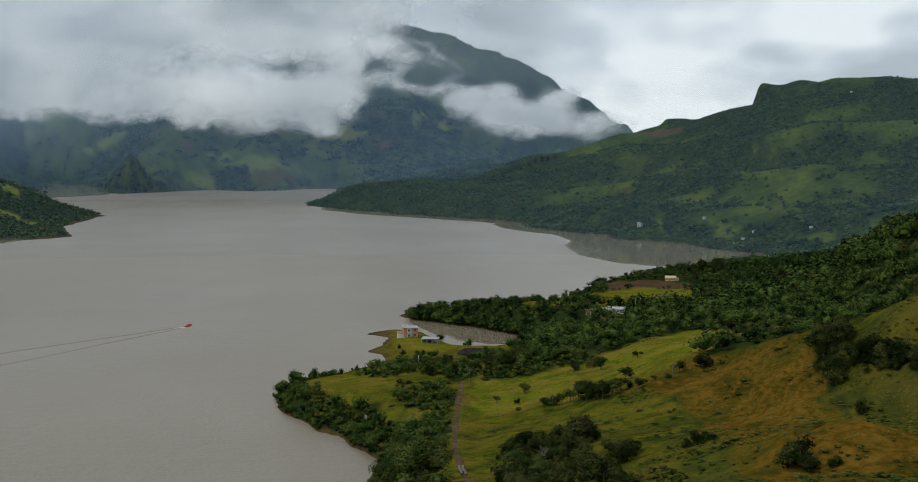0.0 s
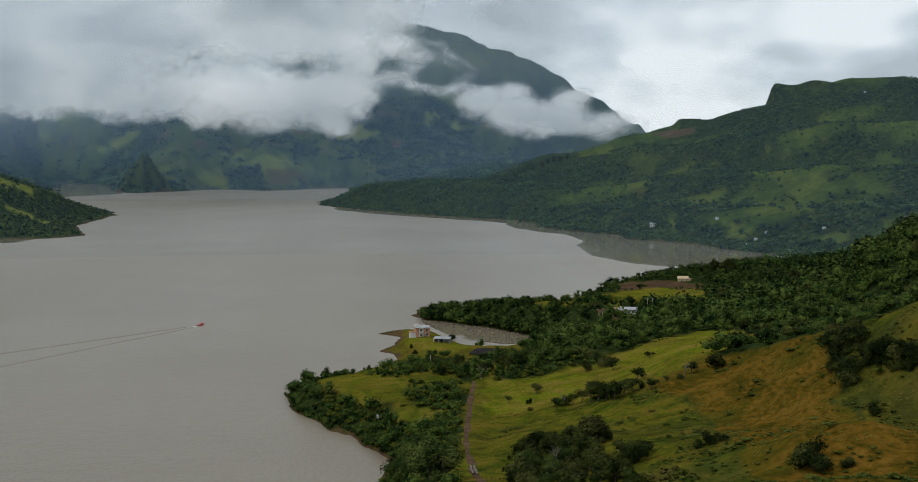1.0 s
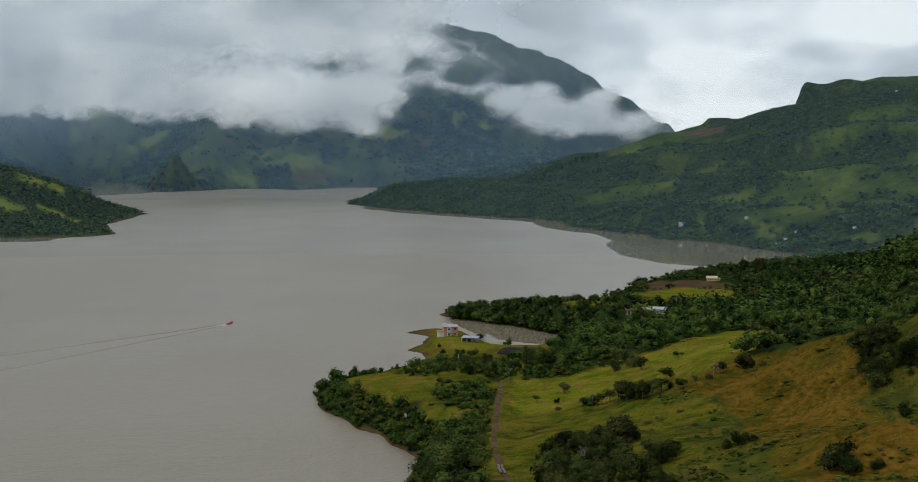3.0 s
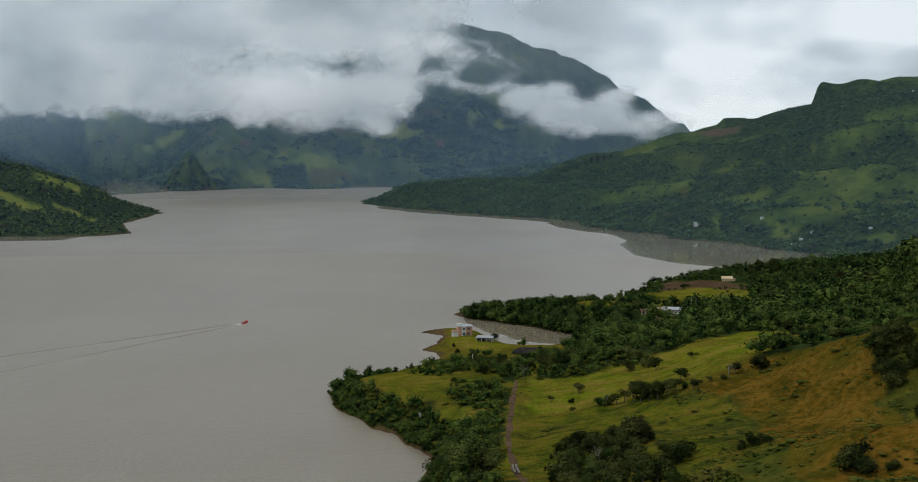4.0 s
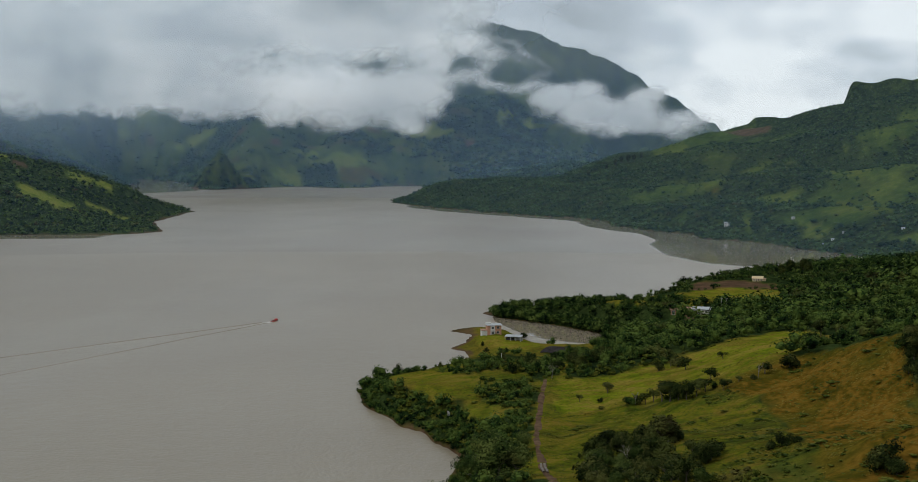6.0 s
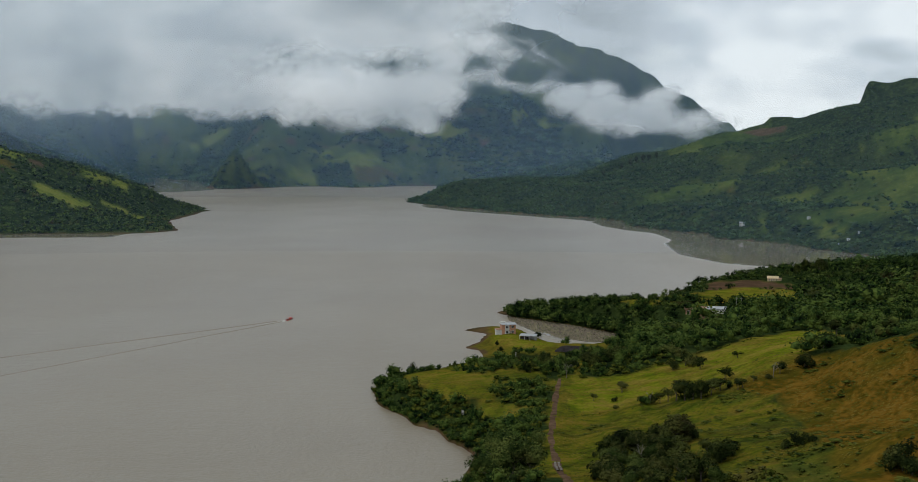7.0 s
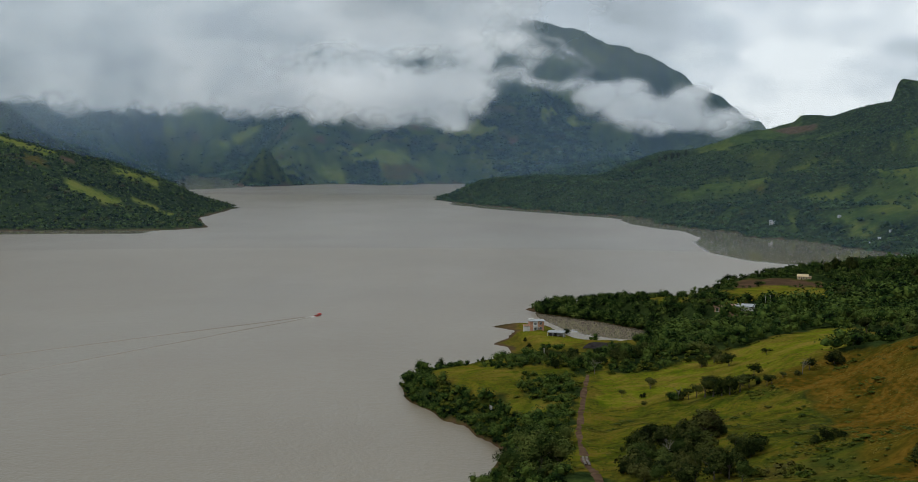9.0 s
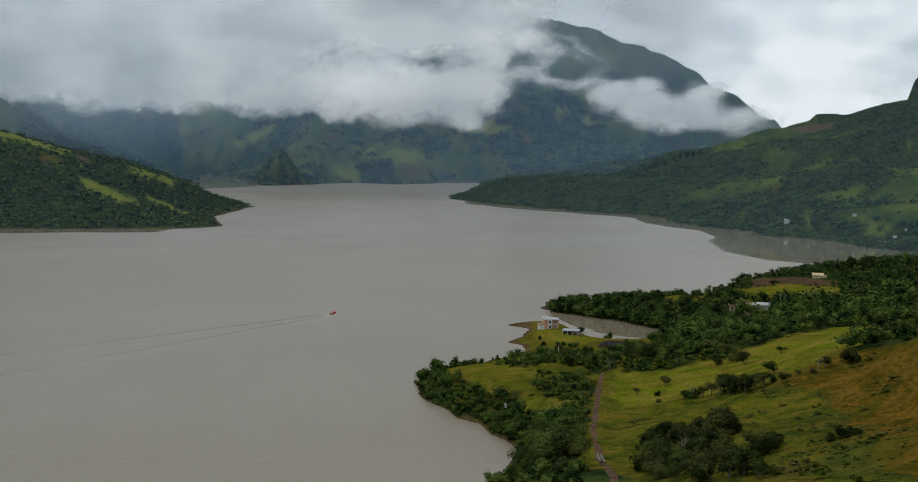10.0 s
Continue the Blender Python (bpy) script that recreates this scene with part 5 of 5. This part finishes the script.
def ridge_roof(x0, x1, y0, y1, z, rise, thick=0.12, over=0.5):
    """A pitched roof with its ridge along x."""
    bm = bmesh.new()
    ym = (y0 + y1) / 2
    prof = [(y0 - over, z - over * rise * 2 / (y1 - y0)), (ym, z + rise), (y1 + over, z - over * rise * 2 / (y1 - y0))]
    rows = []
    for x in (x0 - over, x1 + over):
        rows.append([bm.verts.new((x, p[0], p[1])) for p in prof] + [bm.verts.new((x, p[0], p[1] - thick)) for p in reversed(prof)])
    n = len(rows[0])
    for k in range(n):
        bm.faces.new((rows[0][k], rows[0][(k + 1) % n], rows[1][(k + 1) % n], rows[1][k]))
    for row in rows:
        bm.faces.new((row[0], row[1], row[4], row[5]))
        bm.faces.new((row[1], row[2], row[3], row[4]))
    bmesh.ops.recalc_face_normals(bm, faces=bm.faces)
    return bm


def tilted_roof(x0, x1, y0, y1, za, zb, thick=0.12):
    """A single-pitch roof: za at y0, zb at y1, with raised seams."""
    bm = bmesh.new()
    n = max(2, int((x1 - x0) / 0.9))
    for k in range(n):
        a, b = x0 + (x1 - x0) * k / n, x0 + (x1 - x0) * (k + 1) / n
        lift = 0.05 * (k % 2)
        v = [bm.verts.new(p) for p in ((a, y0, za + lift), (b, y0, za + lift), (b, y1, zb + lift), (a, y1, zb + lift),
                                       (a, y0, za - thick), (b, y0, za - thick), (b, y1, zb - thick), (a, y1, zb - thick))]
        for f in ((0, 1, 2, 3), (7, 6, 5, 4), (0, 4, 5, 1), (1, 5, 6, 2), (2, 6, 7, 3), (3, 7, 4, 0)):
            bm.faces.new([v[i] for i in f])
    return bm


def opening(parent, x, z, w, h, y, mat, name="window", frame_mat=None):
    """A window or door set into a wall that faces -y: dark pane and a frame round it."""
    pane = part(name, slab(x - w / 2, x + w / 2, y - 0.03, y + 0.12, z, z + h), mat, parent)
    bm = bmesh.new()
    t = 0.09
    slab(x - w / 2 - t, x - w / 2, y - 0.07, y + 0.05, z - t, z + h + t, bm)
    slab(x + w / 2, x + w / 2 + t, y - 0.07, y + 0.05, z - t, z + h + t, bm)
    slab(x - w / 2, x + w / 2, y - 0.07, y + 0.05, z + h, z + h + t, bm)
    slab(x - w / 2, x + w / 2, y - 0.09, y + 0.05, z - t, z, bm)
    slab(x - 0.03, x + 0.03, y - 0.05, y + 0.02, z, z + h, bm)
    part("window_frame" if name == "window" else "door_frame", bm, frame_mat or RENDER, pane)


def dirt_track():
    line = np.array(RIDGES["track"][:7], float)[:, :2]
    pts = []
    for p, q in zip(line[:-1], line[1:]):
        n = max(2, int(np.hypot(*(q - p)) / 1.5))
        pts += [p + (q - p) * k / n for k in range(n)]
    pts = np.array(pts)
    for _ in range(6):
        pts[1:-1] = (pts[:-2] + pts[1:-1] * 2 + pts[2:]) / 4
    pts[:, 0] += 0.35 * vnoise(pts[:, 1] / 18, pts[:, 1] * 0 + 3, 401)
    across = np.linspace(-1, 1, 9)
    co = []
    for k, p in enumerate(pts):
        half = 0.8 + 0.28 * vnoise(np.array([k / 5.0]), np.array([1.0]), 402)[0]
        x = p[0] + across * half
        z = land(x, np.full(9, p[1]))[0]
        z = 0.5 * z + 0.5 * z.mean() + 0.12 - 0.10 * np.abs(across) ** 4 - 0.05 * np.exp(-((np.abs(across) - 0.5) / 0.15) ** 2)
        co += [(x[i], p[1], z[i]) for i in range(9)]
    n = len(pts)
    quads = np.array([(i * 9 + j, i * 9 + j + 1, (i + 1) * 9 + j + 1, (i + 1) * 9 + j) for i in range(n - 1) for j in range(8)])[:, ::-1]
    me = grid_mesh("dirt_track", np.array(co), quads)
    me.materials.append(DIRT)
    tagged(new("road", me), "rutted brown dirt track down through the pasture", "road", kind="structure")
    # two concrete wheel strips near its lower end
    y0, y1 = 268.0, 281.0
    for side in (-0.38, 0.38):
        bm = bmesh.new()
        ys = np.linspace(y0, y1, 8)
        cx = np.interp(ys, pts[::-1, 1], pts[::-1, 0]) + side
        top = [land(np.array([a]), np.array([b]))[0][0] + 0.36 for a, b in zip(cx, ys)]
        rows = [[bm.verts.new((cx[k] + d, ys[k], top[k] + dz)) for d, dz in ((-0.24, -0.25), (-0.24, 0), (0.24, 0), (0.24, -0.25))] for k in range(8)]
        for p, q in zip(rows[:-1], rows[1:]):
            for k in range(3):
                bm.faces.new((p[k], p[k + 1], q[k + 1], q[k]))
        bmesh.ops.recalc_face_normals(bm, faces=bm.faces)
        me = bpy.data.meshes.new("road_strip")
        bm.to_mesh(me)
        bm.free()
        me.materials.append(WORN)
        tagged(new("wheel_strip", me), "pale worn concrete wheel strip on the dirt track", "road", kind="structure")


def set_down(root, x, y, turn, sink=0.3):
    root.matrix_basis = Matrix.Translation((x, y, ground(x, y) - sink)) @ Matrix.Rotation(radians(turn), 4, "Z")


def brick_house():
    h = tagged(new("house"), "two-storey orange brick house with white front bay and flat pale roof", "house")
    part("wall", slab(-3.4, 3.6, -2.8, 2.8, -1.0, 5.4), BRICK, h, "orange brick walls")
    part("front_bay", slab(-1.9, 0.3, -3.15, -2.8, -1.0, 5.4, bevel=0.03), RENDER, h, "white plastered bay")
    part("roof", tilted_roof(-3.9, 4.1, -3.5, 3.2, 5.55, 5.85), SHEET, h)
    part("parapet", slab(-3.6, -1.0, 0.6, 2.9, 5.7, 6.5), RENDER, h)
    part("balcony", slab(-2.1, 0.5, -4.0, -3.15, 2.5, 2.7), CONCRETE, h)
    for k in range(6):
        part("railing", slab(-2.05 + 0.48 * k, -2.0 + 0.48 * k, -3.95, -3.9, 2.7, 3.5), RENDER, h)
    part("terrace", slab(-6.2, -3.4, -2.5, 1.5, -1.0, 2.6), RENDER, h, "white lower side wing")
    part("terrace_roof", tilted_roof(-6.5, -3.4, -2.8, 1.8, 2.7, 3.0), RUST, h)
    for x, z, y in ((-0.8, 0.6, -3.15), (-0.8, 3.5, -3.15), (2.0, 0.9, -2.8), (2.0, 3.6, -2.8)):
        opening(h, x, z, 1.1, 1.2, y, GLASS)
    opening(h, 0.95, -0.2, 0.9, 2.1, -2.8, RUST, "door")
    set_down(h, -22.6, 594, 12)
    h.scale = (0.92, 0.9, 0.82)


def open_shed():
    s = tagged(new("shed"), "open-sided shelter with pale sheet roof and dark interior", "shed")
    part("roof", tilted_roof(-4.2, 4.2, -2.4, 2.4, 2.3, 2.8), SHEET, s)
    part("back_wall", slab(-3.9, 3.9, 1.9, 2.1, -0.5, 2.5), CONCRETE, s)
    # dark box filling the left half under the roof
    part("counter", slab(-3.6, -0.2, -1.6, 1.2, -0.5, 1.5, bevel=0.05), NET, s)
    for x in (-3.9, -1.3, 1.3, 3.9):
        part("post", slab(x - 0.08, x + 0.08, -2.2, -2.04, -0.8, 2.35), RENDER, s)
    set_down(s, -12.3, 557.5, -12)
    s.scale = (0.88, 0.88, 0.88)


def farm_sheds():
    a = tagged(new("farm_building"), "long white-walled farm shed with bright sheet roof", "shed")
    part("wall", slab(-4.5, 4.5, -2.2, 2.2, -1.0, 2.6), RENDER, a)
    part("roof", tilted_roof(-5.0, 5.2, -2.8, 2.8, 2.7, 3.6), SHEET, a)
    for x in (-2.6, 0.2, 2.9):
        opening(a, x, 0.7, 0.9, 1.0, -2.2, DARK)
    set_down(a, 71.5, 590, -14)
    a.scale = (0.85, 0.85, 0.85)
    b = tagged(new("farm_building"), "low brick shed with rusty sheet roof and teal panel", "shed")
    part("wall", slab(-3.4, 2.4, -1.8, 1.8, -0.8, 2.0), BRICK, b)
    part("roof", tilted_roof(-3.9, 1.2, -2.3, 2.3, 2.1, 2.6), RUST, b)
    part("panel", slab(-0.8, 2.6, -2.05, -1.8, -0.2, 2.2), TEAL, b, "teal painted panel")
    opening(b, -2.2, -0.1, 1.2, 1.6, -1.8, DARK, "door")
    set_down(b, 61.5, 592, -6)
    c = tagged(new("farm_building"), "small rusty brown outbuilding beside the farm sheds", "shed")
    part("wall", slab(-1.6, 1.6, -1.5, 1.5, -0.8, 2.3), BRICK, c)
    part("roof", tilted_roof(-1.9, 1.9, -1.9, 1.9, 2.4, 2.7), RUST, c)
    opening(c, 0.0, 0.0, 0.9, 1.8, -1.5, DARK, "door")
    set_down(c, 66.3, 593, -10)
    d = tagged(new("water_tank"), "small pale tank on a low plinth", "tank")
    bm = bmesh.new()
    bmesh.ops.create_cone(bm, cap_ends=True, segments=14, radius1=0.8, radius2=0.7, depth=1.6, matrix=Matrix.Translation((0, 0, 1.4)))
    part("tank", bm, RENDER, d)
    part("plinth", slab(-0.9, 0.9, -0.9, 0.9, -0.5, 0.6), CONCRETE, d)
    set_down(d, 78.6, 588, 0)


def yellow_house():
    h = tagged(new("house"), "yellow plastered cottage with pale tiled roof among trees", "house")
    part("wall", slab(-5.5, 5.5, -3.4, 3.4, -1.0, 2.8), YELLOW, h)
    part("roof", ridge_roof(-5.5, 5.5, -3.4, 3.4, 2.8, 1.5), YELLOW, h, "pale ochre tiled roof")
    part("side_wing", slab(5.5, 8.6, -2.4, 2.4, -1.0, 2.2), YELLOW, h)
    part("wing_roof", tilted_roof(5.5, 9.0, -2.8, 2.8, 2.2, 2.6), RUST, h)
    for x in (-3.6, 1.0, 3.8):
        opening(h, x, 0.8, 1.1, 1.1, -3.4, DARK)
    opening(h, -1.2, -0.1, 1.0, 2.0, -3.4, DARK, "door")
    set_down(h, 136.5, 836, -10)
    h.scale = (0.6, 0.66, 0.8)


def far_houses():
    h = tagged(new("house"), "small white farmhouse on the green hillside", "house")
    part("wall", slab(-3.6, 3.6, -3, 3, -1.5, 4.8), RENDER, h)
    part("roof", ridge_roof(-3.6, 3.6, -3, 3, 4.8, 1.4), SHEET, h)
    part("veranda", slab(3.6, 7.5, -2.6, 2.0, -1.5, 2.4), RENDER, h)
    part("veranda_roof", tilted_roof(3.5, 7.9, -3.0, 2.4, 2.5, 3.0), SHEET, h)
    for x, z in ((-1.8, 0.6), (1.8, 0.6), (-1.8, 3.0), (1.8, 3.0)):
        opening(h, x, z, 1.1, 1.2, -3, DARK)
    set_down(h, 194, 1392, -10, 0.0)
    h.scale = (0.8, 0.8, 0.7)
    cottage = tagged(new("house"), "tiny whitewashed cottage on the far hillside", "house", "hillside cottages")
    part("wall", slab(-2.4, 2.4, -2, 2, -1.5, 2.4), RENDER, cottage)
    part("roof", ridge_roof(-2.4, 2.4, -2, 2, 2.4, 1.0), SHEET, cottage)
    opening(cottage, 0, 0, 0.9, 1.9, -2, DARK, "door")
    set_down(cottage, 248.6, 1317, 10, 0.0)
    cottage.scale = (0.6, 0.6, 0.6)
    for x, y, a in ((252, 1197, 5), (264, 1207, -20), (276, 1216, 15), (318, 1174, 0), (600, 2000, 0), (-1180, 2950, 20), (-1150, 3020, 0), (-760, 3240, 0), (-745, 3290, 15), (-1210, 2880, 40)):
        far = copy_thing(cottage, Matrix.Translation((x, y, ground(x, y))) @ Matrix.Rotation(radians(a), 4, "Z"))
        far.scale = (0.55, 0.55, 0.55)


def net_house():
    n = tagged(new("net_shelter"), "dark netting draped over a low frame by the inlet", "shelter")
    bm = bmesh.new()
    nx, ny = 12, 8
    rows = []
    for j in range(ny + 1):
        row = []
        for i in range(nx + 1):
            u, v = i / nx, j / ny
            z = 1.9 - 1.4 * abs(2 * v - 1) ** 2.5 - 1.2 * abs(2 * u - 1) ** 6 + 0.12 * math.sin(7 * u + 3 * v)
            row.append(bm.verts.new(((u - 0.5) * 13, (v - 0.5) * 15, z)))
        rows.append(row)
    for p, q in zip(rows[:-1], rows[1:]):
        for k in range(nx):
            bm.faces.new((p[k], p[k + 1], q[k + 1], q[k]))
    bmesh.ops.solidify(bm, geom=list(bm.faces), thickness=0.06)
    part("net", bm, NET, n)
    for x in (-5.5, 0, 5.5):
        for y in (-5.5, 5.5):
            part("post", slab(x - 0.07, x + 0.07, y - 0.07, y + 0.07, -0.6, 1.2), BARK, n)
    set_down(n, 7, 527, -20, 0.0)


def poles():
    p = tagged(new("utility_pole"), "slim pale concrete utility pole with crossarm", "pole", "utility poles")
    bm = bmesh.new()
    bmesh.ops.create_cone(bm, cap_ends=True, segments=8, radius1=0.19, radius2=0.11, depth=10.5, matrix=Matrix.Translation((0, 0, 4.6)))
    part("pole", bm, CONCRETE, p)
    part("crossarm", slab(-0.9, 0.9, -0.07, 0.07, 9.1, 9.25), BARK, p)
    for x in (-0.8, 0, 0.8):
        part("insulator", slab(x - 0.05, x + 0.05, -0.05, 0.05, 9.25, 9.5), RENDER, p)
    set_down(p, 81.6, 599, 15)
    p.scale = (0.7, 0.7, 0.7)
    copy_thing(p, Matrix.Translation((84.2, 601.5, ground(84.2, 601.5) - 0.3)) @ Matrix.Rotation(0.3, 4, "Z"))
    f = tagged(new("fence_post"), "weathered pale post standing in grass", "post")
    part("post", slab(-0.12, 0.12, -0.12, 0.12, -0.4, 3.6), CONCRETE, f)
    part("cap", slab(-0.16, 0.16, -0.16, 0.16, 3.6, 3.7), CONCRETE, f)
    set_down(f, -15.5, 493, 0, 0)
    s = tagged(new("banner"), "small white flag on a leaning pole", "flag")
    part("pole", slab(-0.05, 0.05, -0.05, 0.05, -0.5, 2.9), BARK, s)
    bm = bmesh.new()
    rows = [[bm.verts.new((0.05 + 0.16 * i, 0.12 * math.sin(i * 1.1 + 0.4 * j), 2.85 - 0.35 * j - 0.05 * i)) for i in range(6)] for j in range(5)]
    for a, b in zip(rows[:-1], rows[1:]):
        for k in range(5):
            bm.faces.new((a[k], a[k + 1], b[k + 1], b[k]))
    bmesh.ops.solidify(bm, geom=list(bm.faces), thickness=0.03)
    part("cloth", bm, RENDER, s)
    set_down(s, -28.9, 393.8, 0, 0.2)


def motorboat():
    b = tagged(new("motorboat"), "small open motorboat with red canopy under way", "boat")
    bm = bmesh.new()
    rows = []
    for k in range(9):
        u = k / 8
        half = 0.95 * (1 - u ** 3) + 0.03
        keel = -0.25 + 0.5 * u ** 3
        top = 0.55 + 0.35 * u ** 2
        x = -3.2 + 6.4 * u
        rows.append([bm.verts.new(p) for p in ((x, -half, top), (x, -half * 0.75, 0.0 + keel * 0.3), (x, 0, keel), (x, half * 0.75, 0.0 + keel * 0.3), (x, half, top))])
    for p, q in zip(rows[:-1], rows[1:]):
        for k in range(4):
            bm.faces.new((p[k], p[k + 1], q[k + 1], q[k]))
    bm.faces.new(rows[0])
    bmesh.ops.recalc_face_normals(bm, faces=bm.faces)
    bmesh.ops.solidify(bm, geom=list(bm.faces), thickness=0.05)
    part("hull", bm, RED, b, "red hull")
    part("deck", slab(-2.9, 2.0, -0.75, 0.75, 0.15, 0.22), CONCRETE, b)
    bm = bmesh.new()
    rows = [[bm.verts.new((x, 1.0 * math.sin(a), 1.15 + 0.3 * math.cos(a))) for a in np.linspace(-1.3, 1.3, 7)] for x in np.linspace(-1.9, 1.6, 5)]
    for p, q in zip(rows[:-1], rows[1:]):
        for k in range(6):
            bm.faces.new((p[k], p[k + 1], q[k + 1], q[k]))
    bmesh.ops.solidify(bm, geom=list(bm.faces), thickness=0.04)
    part("canopy", bm, RED, b, "red canvas canopy")
    for x in (-1.8, 1.5):
        for y in (-0.85, 0.85):
            part("strut", slab(x - 0.03, x + 0.03, y - 0.03, y + 0.03, 0.4, 1.3), SHEET, b)
    for x in (-1.6, -0.4, 0.8):
        part("bench", slab(x - 0.2, x + 0.2, -0.75, 0.75, 0.45, 0.52), BARK, b)
    part("outboard_motor", slab(-3.6, -3.2, -0.2, 0.2, -0.3, 0.9, bevel=0.08), DARK, b)
    bx, by, head = -134.0, 640.0, 66.6
    b.matrix_basis = Matrix.Translation((bx, by, 0.02)) @ Matrix.Rotation(radians(head), 4, "Z") @ Matrix.Rotation(radians(-3), 4, "Y") @ Matrix.Scale(0.85, 4)
    # wake: two low diverging ridges of water and a short foam trail
    ca, sa = math.cos(radians(head)), math.sin(radians(head))
    for side in (-1, 1):
        co, n = [], 120
        for k in range(n):
            back = 8 + k * 3.2
            off = side * 0.7 + (0.2 if side > 0 else 0.0) * back + 0.5 * vnoise(np.array([k / 9.0]), np.array([side * 2.0]), 501)[0]
            for j, (d, z) in enumerate(((-1.3, -0.03), (-0.4, 0.22), (0.15, 0.31), (1.2, -0.03))):
                fade = (1 - k / n) ** 0.5
                o = off + d * (0.5 + 0.5 * k / n)
                co.append((bx - back * ca - o * sa, by - back * sa + o * ca, z * fade if z > 0 else z))
        quads = np.array([(i * 4 + j, i * 4 + j + 1, (i + 1) * 4 + j + 1, (i + 1) * 4 + j) for i in range(n - 1) for j in range(3)])
        me = grid_mesh("wake", np.array(co), quads)
        me.materials.append(WATER)
        tagged(new("water_wake", me), "long low wake ridge spreading behind the boat", "wake", kind="structure")
    bm = bmesh.new()
    r = random.Random(4)
    for k in range(160):
        back = 3.4 + 22 * r.random() ** 1.8
        o = r.gauss(0, 0.35 + 0.02 * back)
        s = 0.28 * (1.1 - back / 30)
        bmesh.ops.create_icosphere(bm, subdivisions=1, radius=s, matrix=Matrix.Translation((bx - back * ca - o * sa, by - back * sa + o * ca, 0.03)) @ Matrix.Diagonal((1.6, 1.2, 0.35, 1)))
    me = bpy.data.meshes.new("foam")
    bm.to_mesh(me)
    bm.free()
    me.materials.append(FOAM)
    tagged(new("foam", me), "white foam churned up behind the boat", "foam", kind="stuff")


dirt_track()
brick_house()
open_shed()
farm_sheds()
yellow_house()
far_houses()
net_house()
poles()
motorboat()
